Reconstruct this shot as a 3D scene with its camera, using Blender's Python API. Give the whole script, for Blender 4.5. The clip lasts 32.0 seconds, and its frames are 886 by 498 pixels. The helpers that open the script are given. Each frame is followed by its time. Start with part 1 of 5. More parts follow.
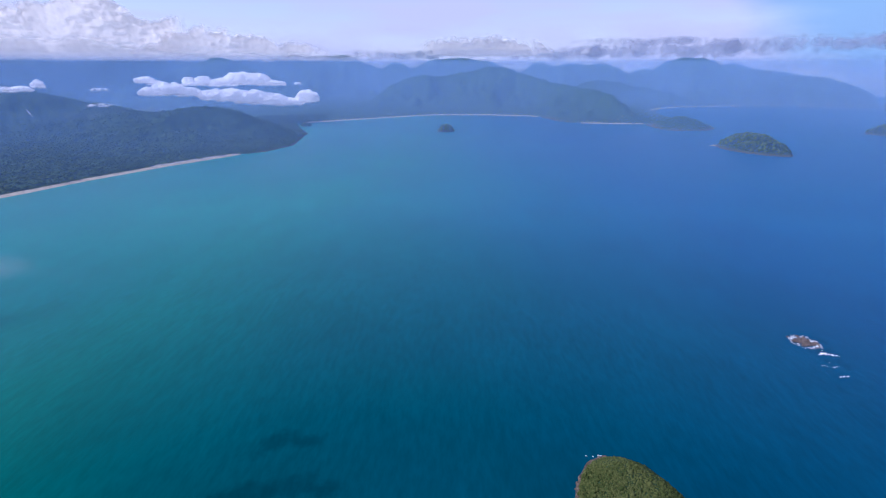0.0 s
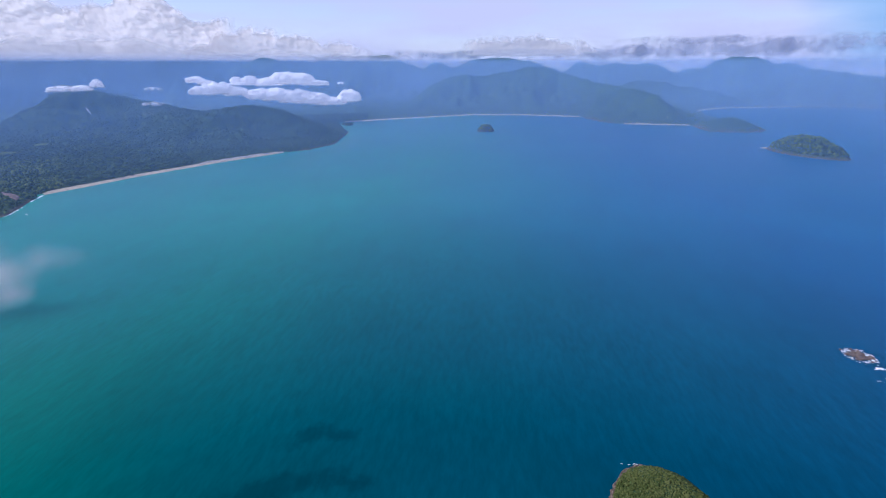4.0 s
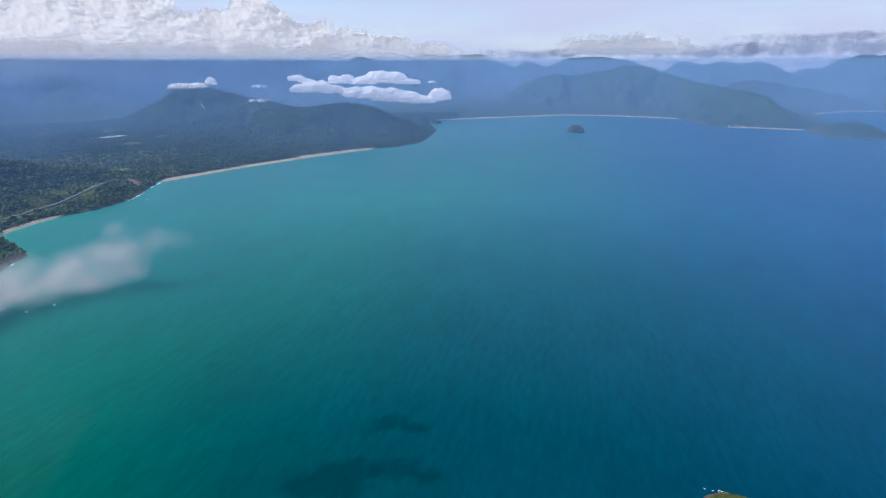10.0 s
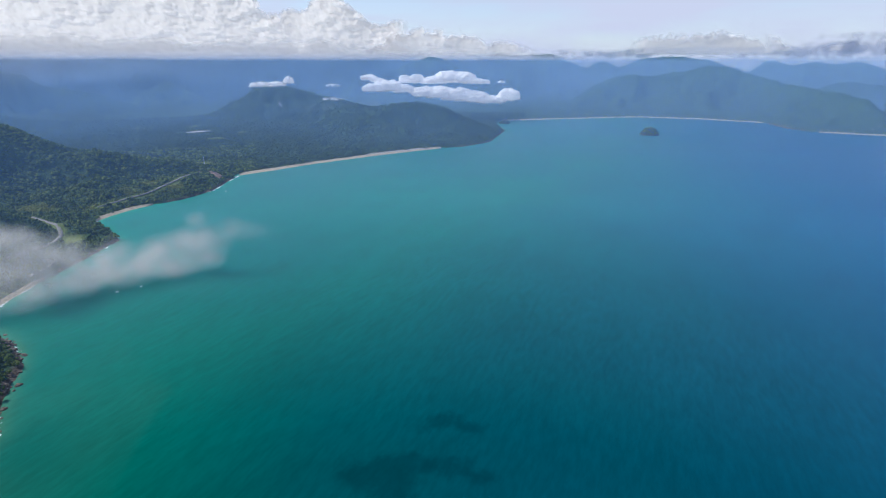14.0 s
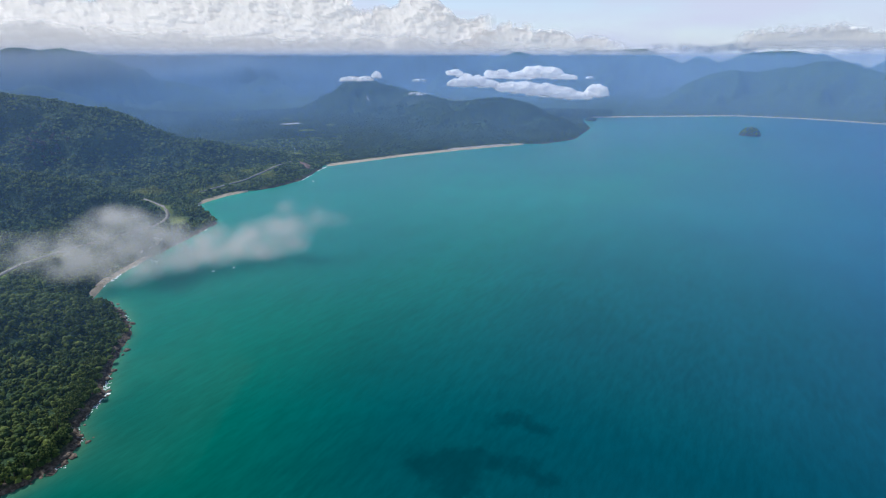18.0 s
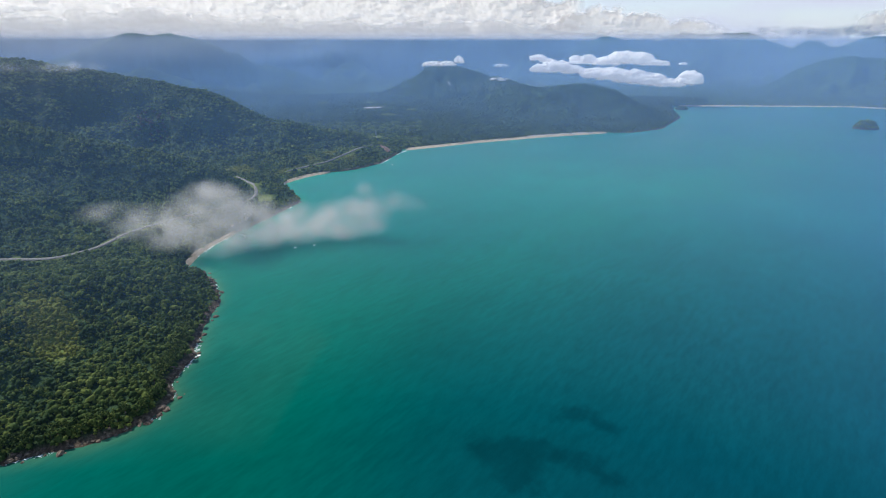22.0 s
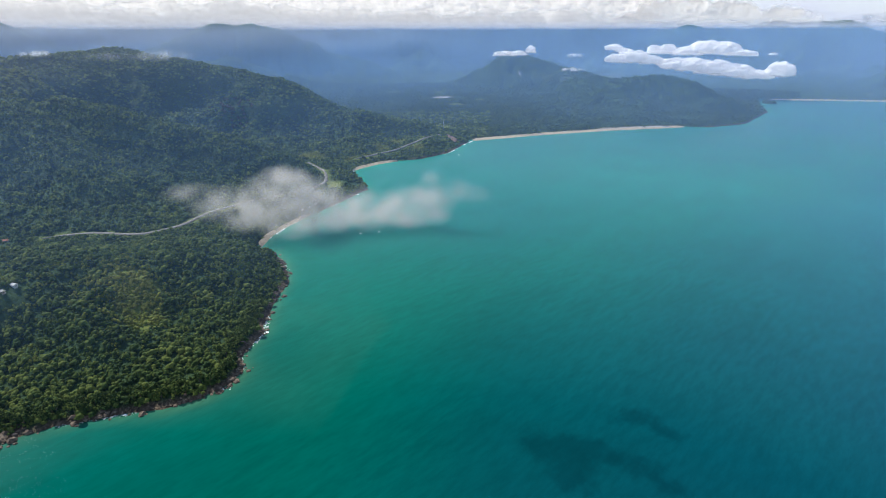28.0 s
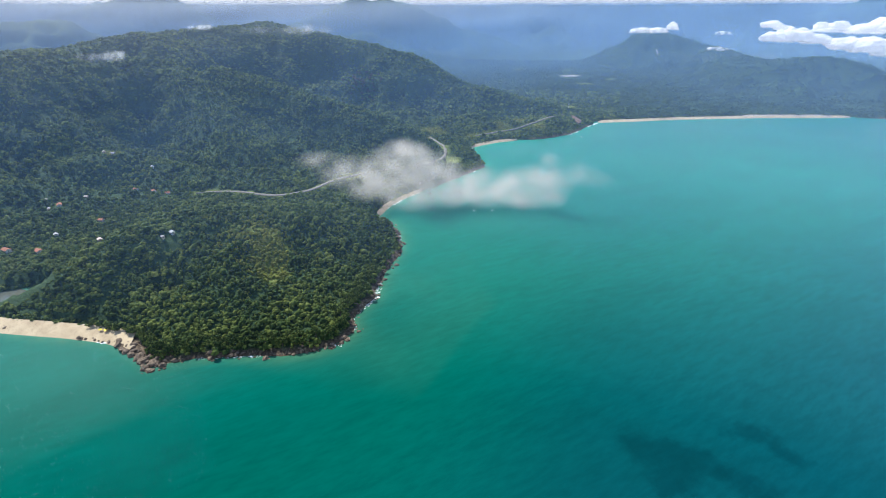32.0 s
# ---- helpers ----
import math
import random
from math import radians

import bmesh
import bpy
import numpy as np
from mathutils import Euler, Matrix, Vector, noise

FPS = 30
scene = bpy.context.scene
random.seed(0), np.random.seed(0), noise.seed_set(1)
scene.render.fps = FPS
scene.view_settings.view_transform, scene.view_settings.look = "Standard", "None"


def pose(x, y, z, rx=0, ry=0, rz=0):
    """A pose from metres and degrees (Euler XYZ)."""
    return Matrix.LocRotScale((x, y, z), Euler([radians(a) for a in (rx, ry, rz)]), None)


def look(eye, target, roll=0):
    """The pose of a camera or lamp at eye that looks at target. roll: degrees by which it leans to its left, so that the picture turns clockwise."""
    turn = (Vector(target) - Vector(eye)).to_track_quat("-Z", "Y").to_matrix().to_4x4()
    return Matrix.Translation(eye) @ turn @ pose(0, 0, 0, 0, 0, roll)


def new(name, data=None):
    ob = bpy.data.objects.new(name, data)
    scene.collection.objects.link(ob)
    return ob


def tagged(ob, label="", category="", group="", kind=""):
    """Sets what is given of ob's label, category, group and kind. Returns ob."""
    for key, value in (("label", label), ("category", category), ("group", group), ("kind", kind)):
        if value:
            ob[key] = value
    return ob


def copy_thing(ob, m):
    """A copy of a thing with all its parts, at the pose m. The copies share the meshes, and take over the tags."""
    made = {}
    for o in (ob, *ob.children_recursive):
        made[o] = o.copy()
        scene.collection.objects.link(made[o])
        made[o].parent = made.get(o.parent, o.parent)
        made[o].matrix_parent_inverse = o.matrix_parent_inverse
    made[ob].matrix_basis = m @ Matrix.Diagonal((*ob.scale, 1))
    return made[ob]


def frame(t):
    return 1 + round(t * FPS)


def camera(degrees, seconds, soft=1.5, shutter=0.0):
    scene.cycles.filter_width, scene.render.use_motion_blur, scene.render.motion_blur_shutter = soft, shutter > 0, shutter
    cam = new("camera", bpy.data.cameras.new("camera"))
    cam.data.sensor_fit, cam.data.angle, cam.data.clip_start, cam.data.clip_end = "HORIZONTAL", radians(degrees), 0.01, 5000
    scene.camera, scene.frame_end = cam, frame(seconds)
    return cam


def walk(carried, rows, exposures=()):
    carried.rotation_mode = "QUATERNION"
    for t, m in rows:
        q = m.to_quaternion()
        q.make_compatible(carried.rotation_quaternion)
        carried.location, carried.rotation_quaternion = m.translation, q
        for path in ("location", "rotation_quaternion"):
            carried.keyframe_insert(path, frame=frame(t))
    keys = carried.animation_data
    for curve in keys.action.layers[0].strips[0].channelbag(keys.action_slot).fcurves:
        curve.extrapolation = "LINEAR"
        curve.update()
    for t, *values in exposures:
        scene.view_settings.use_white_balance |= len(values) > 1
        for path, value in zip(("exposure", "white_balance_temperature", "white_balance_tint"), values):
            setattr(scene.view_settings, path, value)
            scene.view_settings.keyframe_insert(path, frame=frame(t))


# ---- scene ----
cam = camera(79.75, 32.0, 1.1)
PATH = [
    (0.0, pose(0, 0, 280, 70.92, -0.02, 0.00)),
    (0.5, pose(0, 0, 280, 70.93, -0.05, 1.12)),
    (1.0, pose(0, 0, 280, 70.90, -0.01, 1.76)),
    (1.5, pose(0, 0, 280, 70.89, 0.01, 2.18)),
    (2.0, pose(0, 0, 280, 70.89, 0.02, 2.61)),
    (2.5, pose(0, 0, 280, 70.90, 0.02, 3.29)),
    (3.0, pose(0, 0, 280, 70.91, -0.02, 3.73)),
    (3.5, pose(0, 0, 280, 70.91, 0.03, 3.96)),
    (5.5, pose(0, 0, 280, 70.87, 0.03, 5.72)),
    (6.0, pose(0, 0, 280, 70.88, 0.07, 6.62)),
    (6.5, pose(0, 0, 280, 70.85, 0.04, 7.42)),
    (7.0, pose(0, 0, 280, 70.86, 0.06, 8.29)),
    (7.5, pose(0, 0, 280, 70.86, 0.07, 9.26)),
    (8.0, pose(0, 0, 280, 70.86, 0.08, 10.20)),
    (8.5, pose(0, 0, 280, 70.83, 0.08, 11.02)),
    (9.0, pose(0, 0, 280, 70.84, 0.06, 11.72)),
    (9.5, pose(0, 0, 280, 70.84, 0.07, 12.62)),
    (10.0, pose(0, 0, 280, 70.82, 0.04, 13.49)),
    (10.5, pose(0, 0, 280, 70.84, 0.02, 14.36)),
    (11.0, pose(0, 0, 280, 70.86, 0.04, 14.98)),
    (11.5, pose(0, 0, 280, 70.85, -0.05, 15.78)),
    (12.0, pose(0, 0, 280, 70.84, 0.01, 16.75)),
    (12.5, pose(0, 0, 280, 70.86, -0.03, 17.72)),
    (13.0, pose(0, 0, 280, 70.84, -0.00, 18.75)),
    (13.5, pose(0, 0, 280, 70.82, -0.00, 19.70)),
    (14.0, pose(0, 0, 280, 70.81, -0.05, 20.64)),
    (14.5, pose(0, 0, 280, 70.81, -0.03, 21.58)),
    (16.5, pose(0, 0, 280, 70.77, -0.00, 25.83)),
    (17.0, pose(0, 0, 280, 70.79, -0.02, 26.89)),
    (17.5, pose(0, 0, 280, 70.77, 0.00, 28.17)),
    (18.0, pose(0, 0, 280, 70.34, -0.03, 29.38)),
    (18.5, pose(0, 0, 280, 69.80, -0.00, 30.16)),
    (19.0, pose(0, 0, 280, 69.45, 0.01, 31.13)),
    (19.5, pose(0, 0, 280, 69.14, -0.03, 32.32)),
    (20.0, pose(0, 0, 280, 68.93, -0.04, 33.43)),
    (20.5, pose(0, 0, 280, 68.93, -0.05, 34.42)),
    (21.0, pose(0, 0, 280, 68.91, -0.05, 35.29)),
    (21.5, pose(0, 0, 280, 68.90, -0.06, 36.38)),
    (22.0, pose(0, 0, 280, 68.88, -0.03, 37.80)),
    (22.5, pose(0, 0, 280, 68.86, -0.06, 39.02)),
    (23.0, pose(0, 0, 280, 68.84, -0.05, 39.91)),
    (23.5, pose(0, 0, 280, 68.79, -0.05, 40.75)),
    (24.0, pose(0, 0, 280, 68.75, -0.13, 41.47)),
    (24.5, pose(0, 0, 280, 68.63, -0.14, 42.35)),
    (25.0, pose(0, 0, 280, 68.47, -0.13, 43.05)),
    (25.5, pose(0, 0, 280, 68.36, -0.07, 43.34)),
    (27.5, pose(0, 0, 280, 67.90, 0.00, 44.04)),
    (28.0, pose(0, 0, 280, 67.89, 0.07, 44.99)),
    (28.5, pose(0, 0, 280, 67.87, 0.01, 46.98)),
    (29.0, pose(0, 0, 280, 67.86, 0.09, 48.97)),
    (29.5, pose(0, 0, 280, 67.87, 0.07, 50.78)),
    (30.0, pose(0, 0, 280, 67.77, 0.03, 52.61)),
    (30.5, pose(0, 0, 280, 67.66, 0.08, 54.11)),
    (31.0, pose(0, 0, 280, 66.97, 0.08, 55.34)),
    (31.5, pose(0, 0, 280, 66.29, 0.08, 56.68)),
    (32.0, pose(0, 0, 280, 65.65, 0.09, 57.95)),
]
# stops and white balance along the way
EXPOSURES = [(0, 0.0, 5300, 27), (6, 0.0, 5550, 19), (13, 0.06, 5950, 9), (19, 0.12, 6150, 7), (25, 0.27, 6450, 6), (29, 0.36, 6450, 6), (31, 0.44, 6350, 6), (32, 0.72, 6500, 6)]
walk(cam, PATH, EXPOSURES)

# world: pale tropical sky with a thin high overcast, sun from behind the left hills
SUN_BEARING, SUN_HEIGHT = 97.0, 47.0
world = bpy.data.worlds.new("sky")
scene.world = world
world.use_nodes = True
wn, wl = world.node_tree.nodes, world.node_tree.links
wn.clear()
sky = wn.new("ShaderNodeTexSky")
sky.sky_type, sky.sun_disc = "NISHITA", False
sky.sun_elevation, sky.sun_rotation = radians(SUN_HEIGHT), radians(-SUN_BEARING)
sky.air_density, sky.dust_density, sky.ozone_density = 1.0, 0.2, 3.0
geo = wn.new("ShaderNodeTexCoord")
flat = wn.new("ShaderNodeMapping")
flat.inputs["Scale"].default_value = (1.6, 1.6, 7.0)
cirrus = wn.new("ShaderNodeTexNoise")
cirrus.inputs["Scale"].default_value, cirrus.inputs["Detail"].default_value = 2.2, 7
thick = wn.new("ShaderNodeMapRange")
thick.inputs[1].default_value, thick.inputs[2].default_value = 0.40, 0.60
thick.inputs[3].default_value, thick.inputs[4].default_value = 0.55, 0.96
veilmix = wn.new("ShaderNodeMix")
veilmix.data_type = "RGBA"
veilmix.inputs["B"].default_value = (4.3, 4.45, 5.5, 1)
back = wn.new("ShaderNodeBackground")
back.inputs["Strength"].default_value = 0.14
wout = wn.new("ShaderNodeOutputWorld")
wl.new(geo.outputs["Generated"], flat.inputs["Vector"])
wl.new(flat.outputs["Vector"], cirrus.inputs["Vector"])
wl.new(cirrus.outputs["Fac"], thick.inputs[0])
split = wn.new("ShaderNodeSeparateXYZ")
low_sky = wn.new("ShaderNodeMapRange")
low_sky.interpolation_type = "SMOOTHSTEP"
for slot, value in ((1, 0.08), (2, 0.42), (3, 1.0), (4, 0.18)):
    low_sky.inputs[slot].default_value = value
cover = wn.new("ShaderNodeMath")
cover.operation = "MULTIPLY"
wl.new(geo.outputs["Generated"], split.inputs[0])
wl.new(split.outputs["Z"], low_sky.inputs[0])
wl.new(low_sky.outputs[0], cover.inputs[0])
wl.new(thick.outputs[0], cover.inputs[1])
# a gap of clear blue in the high cloud over the eastern range
toward = wn.new("ShaderNodeVectorMath")
toward.operation = "DOT_PRODUCT"
toward.inputs[1].default_value = (math.sin(radians(40)) * math.cos(radians(11)), math.cos(radians(40)) * math.cos(radians(11)), math.sin(radians(11)))
wobble_ = wn.new("ShaderNodeMath")
wobble_.operation, wobble_.inputs[1].default_value = "MULTIPLY_ADD", 0.035
gap = wn.new("ShaderNodeMapRange")
gap.interpolation_type = "SMOOTHSTEP"
for slot, value in ((1, 0.984), (2, 1.006), (3, 0.0), (4, 0.85)):
    gap.inputs[slot].default_value = value
clear_sky = wn.new("ShaderNodeMix")
clear_sky.data_type = "RGBA"
clear_sky.inputs["B"].default_value = (1.9, 3.5, 5.1, 1)
wl.new(geo.outputs["Generated"], toward.inputs[0])
wl.new(cirrus.outputs["Fac"], wobble_.inputs[0])
wl.new(toward.outputs["Value"], wobble_.inputs[2])
wl.new(wobble_.outputs[0], gap.inputs[0])
wl.new(cover.outputs[0], veilmix.inputs["Factor"])
wl.new(gap.outputs[0], clear_sky.inputs["Factor"])
wl.new(veilmix.outputs["Result"], clear_sky.inputs["A"])
wl.new(sky.outputs["Color"], veilmix.inputs["A"])
wl.new(clear_sky.outputs["Result"], back.inputs["Color"])
wl.new(back.outputs["Background"], wout.inputs["Surface"])
sun_data = bpy.data.lights.new("sun", "SUN")
sun_data.energy, sun_data.angle, sun_data.color = 4.6, radians(0.6), (1.0, 0.95, 0.86)
sun = new("sun", sun_data)
SUN_FROM = Vector((-math.sin(radians(SUN_BEARING)) * math.cos(radians(SUN_HEIGHT)),
                   math.cos(radians(SUN_BEARING)) * math.cos(radians(SUN_HEIGHT)), math.sin(radians(SUN_HEIGHT))))
sun.matrix_world = look(SUN_FROM * 900, (0, 0, 0))

# ---- materials ----


def nodes_of(name):
    m = bpy.data.materials.new(name)
    m.use_nodes = True
    m.node_tree.nodes.clear()
    return m, m.node_tree.nodes, m.node_tree.links


def noise_node(n, l, scale, detail=4, vector=None, rough=0.55):
    t = n.new("ShaderNodeTexNoise")
    t.inputs["Scale"].default_value, t.inputs["Detail"].default_value = scale, detail
    t.inputs["Roughness"].default_value = rough
    if vector is None:
        vector = n.new("ShaderNodeNewGeometry").outputs["Position"]
    l.new(vector, t.inputs["Vector"])
    return t.outputs["Fac"]


def ramp_node(n, l, fac, stops):
    r = n.new("ShaderNodeValToRGB")
    while len(r.color_ramp.elements) < len(stops):
        r.color_ramp.elements.new(0.5)
    for e, (p, c) in zip(r.color_ramp.elements, stops):
        e.position, e.color = p, (*c, 1)
    l.new(fac, r.inputs["Fac"])
    return r.outputs["Color"]


def mix_node(n, l, fac, a, b):
    m = n.new("ShaderNodeMix")
    m.data_type = "RGBA"
    for key, v in (("Factor", fac), ("A", a), ("B", b)):
        if isinstance(v, (int, float)):
            m.inputs[key].default_value = v
        elif isinstance(v, tuple):
            m.inputs[key].default_value = (*v, 1)
        else:
            l.new(v, m.inputs[key])
    return m.outputs["Result"]


def range_node(n, l, fac, a, b, c=0.0, d=1.0, smooth=True):
    r = n.new("ShaderNodeMapRange")
    r.interpolation_type = "SMOOTHSTEP" if smooth else "LINEAR"
    l.new(fac, r.inputs[0])
    for i, v in enumerate((a, b, c, d)):
        r.inputs[i + 1].default_value = v
    return r.outputs[0]


def math_node(n, l, op, a, b=0.0):
    m = n.new("ShaderNodeMath")
    m.operation = op
    for i, v in enumerate((a, b)):
        if isinstance(v, (int, float)):
            m.inputs[i].default_value = v
        else:
            l.new(v, m.inputs[i])
    return m.outputs[0]


def attribute(n, name):
    a = n.new("ShaderNodeAttribute")
    a.attribute_name = name
    return a.outputs["Fac"]


def finish(n, l, color, rough=0.9, bump=None, strength=0.4, distance=1.0, spec=0.3, metal=0.0):
    b = n.new("ShaderNodeBsdfPrincipled")
    if isinstance(color, tuple):
        b.inputs["Base Color"].default_value = (*color, 1)
    else:
        l.new(color, b.inputs["Base Color"])
    if isinstance(rough, (int, float)):
        b.inputs["Roughness"].default_value = rough
    else:
        l.new(rough, b.inputs["Roughness"])
    b.inputs["Specular IOR Level"].default_value, b.inputs["Metallic"].default_value = spec, metal
    if bump is not None:
        k = n.new("ShaderNodeBump")
        k.inputs["Strength"].default_value, k.inputs["Distance"].default_value = strength, distance
        l.new(bump, k.inputs["Height"])
        l.new(k.outputs["Normal"], b.inputs["Normal"])
    o = n.new("ShaderNodeOutputMaterial")
    l.new(b.outputs["BSDF"], o.inputs["Surface"])
    return b


def plain(name, stops, scale, rough=0.85, bump=0.3, distance=0.3, detail=6, spec=0.3):
    """A mottled surface: colour stops along a noise of that scale, with fine relief."""
    m, n, l = nodes_of(name)
    f = noise_node(n, l, scale, detail)
    finish(n, l, ramp_node(n, l, f, stops), rough, noise_node(n, l, scale * 4, 5), bump, distance, spec)
    return m


def leaves(name, dark, mid, light):
    """Foliage that varies from crown to crown and within a crown."""
    m, n, l = nodes_of(name)
    g = n.new("ShaderNodeNewGeometry")
    per = math_node(n, l, "ADD", math_node(n, l, "MULTIPLY", g.outputs["Random Per Island"], 0.4), math_node(n, l, "MULTIPLY", attribute(n, "tone"), 0.6))
    fine = noise_node(n, l, 0.6, 6, rough=0.7)
    broad = noise_node(n, l, 0.018, 3)
    s = math_node(n, l, "ADD", math_node(n, l, "MULTIPLY", per, 0.66), math_node(n, l, "MULTIPLY", fine, 0.48))
    s = math_node(n, l, "ADD", s, math_node(n, l, "MULTIPLY", math_node(n, l, "SUBTRACT", broad, 0.3), 0.8))
    c = ramp_node(n, l, s, [(0.34, dark), (0.64, mid), (0.98, light)])
    finish(n, l, c, 0.75, noise_node(n, l, 0.8, 6, rough=0.7), 0.8, 0.8, 0.15)
    top = next(k for k in n if k.bl_idname == "ShaderNodeOutputMaterial")
    body = top.inputs["Surface"].links[0].from_socket
    t, x = n.new("ShaderNodeBsdfTranslucent"), n.new("ShaderNodeMixShader")
    l.new(c, t.inputs["Color"])
    x.inputs["Fac"].default_value = 0.36
    l.new(body, x.inputs[1]), l.new(t.outputs[0], x.inputs[2]), l.new(x.outputs[0], top.inputs["Surface"])
    return m


def ground_material():
    m, n, l = nodes_of("hill_ground")
    wide, fine = noise_node(n, l, 0.012, 4), noise_node(n, l, 0.11, 6, rough=0.7)
    s = math_node(n, l, "ADD", math_node(n, l, "MULTIPLY", wide, 0.5), math_node(n, l, "MULTIPLY", fine, 0.5))
    s = math_node(n, l, "ADD", math_node(n, l, "MULTIPLY", s, 0.7), math_node(n, l, "MULTIPLY", noise_node(n, l, 0.03, 5, rough=0.7), 0.3))
    wood = ramp_node(n, l, s, [(0.32, (0.017, 0.037, 0.017)), (0.5, (0.030, 0.060, 0.024)), (0.68, (0.05, 0.09, 0.032))])
    grass = ramp_node(n, l, noise_node(n, l, 0.2, 5), [(0.3, (0.11, 0.16, 0.03)), (0.7, (0.20, 0.215, 0.05))])
    rock = ramp_node(n, l, noise_node(n, l, 0.35, 6), [(0.3, (0.035, 0.028, 0.022)), (0.5, (0.095, 0.07, 0.05)), (0.72, (0.22, 0.17, 0.12))])
    c = mix_node(n, l, attribute(n, "grass"), wood, grass)
    c = mix_node(n, l, attribute(n, "rock"), c, rock)
    finish(n, l, c, 0.9, fine, 0.8, 6.0, 0.15)
    return m


def water_material():
    m, n, l = nodes_of("sea_water")
    pos = n.new("ShaderNodeNewGeometry").outputs["Position"]
    drift = noise_node(n, l, 0.0022, 3)
    shallow = math_node(n, l, "ADD", attribute(n, "shallow"), math_node(n, l, "MULTIPLY", math_node(n, l, "SUBTRACT", drift, 0.5), 0.25))
    c = ramp_node(n, l, shallow, [(0.0, (0.0030, 0.040, 0.094)), (0.3, (0.0028, 0.052, 0.088)), (0.55, (0.002, 0.064, 0.077)), (0.85, (0.001, 0.090, 0.069)), (1.0, (0.04, 0.13, 0.08))])
    reef = range_node(n, l, math_node(n, l, "ADD", attribute(n, "reef"), math_node(n, l, "MULTIPLY", noise_node(n, l, 0.05, 7, rough=0.65), 1.7)), 1.1, 1.7)
    c = mix_node(n, l, math_node(n, l, "MULTIPLY", reef, 0.36), c, (0.0005, 0.012, 0.020))
    streak = n.new("ShaderNodeMapping")
    streak.inputs["Rotation"].default_value, streak.inputs["Scale"].default_value = (0, 0, radians(-38)), (0.030, 0.008, 0.05)
    l.new(pos, streak.inputs["Vector"])
    swell = noise_node(n, l, 1.0, 3, streak.outputs["Vector"])
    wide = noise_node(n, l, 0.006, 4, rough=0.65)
    # ripple light and dark painted as streaks of tone, without relief
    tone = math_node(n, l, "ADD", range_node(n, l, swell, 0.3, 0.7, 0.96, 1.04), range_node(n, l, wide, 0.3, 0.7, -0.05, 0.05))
    # sky sheen on far water, multiplied into the base colour by range
    tone = math_node(n, l, "MULTIPLY", tone, attribute(n, "far_sheen"))
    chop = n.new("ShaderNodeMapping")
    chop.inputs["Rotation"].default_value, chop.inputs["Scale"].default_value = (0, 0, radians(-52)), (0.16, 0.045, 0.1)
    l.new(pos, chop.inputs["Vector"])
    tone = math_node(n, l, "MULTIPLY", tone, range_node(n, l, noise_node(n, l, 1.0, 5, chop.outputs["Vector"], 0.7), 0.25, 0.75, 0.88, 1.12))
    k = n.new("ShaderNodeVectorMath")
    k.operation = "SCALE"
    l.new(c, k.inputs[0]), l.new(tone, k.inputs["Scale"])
    # greyish cast of the same sky sheen, added to the base colour
    sheen_tint = n.new("ShaderNodeVectorMath")
    sheen_tint.operation = "MULTIPLY_ADD"
    l.new(math_node(n, l, "MULTIPLY", range_node(n, l, attribute(n, "far_sheen"), 0.9, 2.14, 0.0, 1.0, False), range_node(n, l, attribute(n, "shallow"), 0.1, 0.6, 0.25, 1.0)), sheen_tint.inputs[0])
    sheen_tint.inputs[1].default_value = (0.020, 0.016, 0.008)
    l.new(k.outputs[0], sheen_tint.inputs[2])
    d, gl, fr = n.new("ShaderNodeBsdfDiffuse"), n.new("ShaderNodeBsdfGlossy"), n.new("ShaderNodeFresnel")
    gl.inputs["Roughness"].default_value, fr.inputs["IOR"].default_value = 0.24, 1.33
    l.new(sheen_tint.outputs[0], d.inputs["Color"])
    x, o = n.new("ShaderNodeMixShader"), n.new("ShaderNodeOutputMaterial")
    l.new(range_node(n, l, fr.outputs[0], 0.04, 0.6, 0.0, 0.23, False), x.inputs["Fac"])
    l.new(d.outputs[0], x.inputs[1]), l.new(gl.outputs[0], x.inputs[2]), l.new(x.outputs[0], o.inputs["Surface"])
    return m


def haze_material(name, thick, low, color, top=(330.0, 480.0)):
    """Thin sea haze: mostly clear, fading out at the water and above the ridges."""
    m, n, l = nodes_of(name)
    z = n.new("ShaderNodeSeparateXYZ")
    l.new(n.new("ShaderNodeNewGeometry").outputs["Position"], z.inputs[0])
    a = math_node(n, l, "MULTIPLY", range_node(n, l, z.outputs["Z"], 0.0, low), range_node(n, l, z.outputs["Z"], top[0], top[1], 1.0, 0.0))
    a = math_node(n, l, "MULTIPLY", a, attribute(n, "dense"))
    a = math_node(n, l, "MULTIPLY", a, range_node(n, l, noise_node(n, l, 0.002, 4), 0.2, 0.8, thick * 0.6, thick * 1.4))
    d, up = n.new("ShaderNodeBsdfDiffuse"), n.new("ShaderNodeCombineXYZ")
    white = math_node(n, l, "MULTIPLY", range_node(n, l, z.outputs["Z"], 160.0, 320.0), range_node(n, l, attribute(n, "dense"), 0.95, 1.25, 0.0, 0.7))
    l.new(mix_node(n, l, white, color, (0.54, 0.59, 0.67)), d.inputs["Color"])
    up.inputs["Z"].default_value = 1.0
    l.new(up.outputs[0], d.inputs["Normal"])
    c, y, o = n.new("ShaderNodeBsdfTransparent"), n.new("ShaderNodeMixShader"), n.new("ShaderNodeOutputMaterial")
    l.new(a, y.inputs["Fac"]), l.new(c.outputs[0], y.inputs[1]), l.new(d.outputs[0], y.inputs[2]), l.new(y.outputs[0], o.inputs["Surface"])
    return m


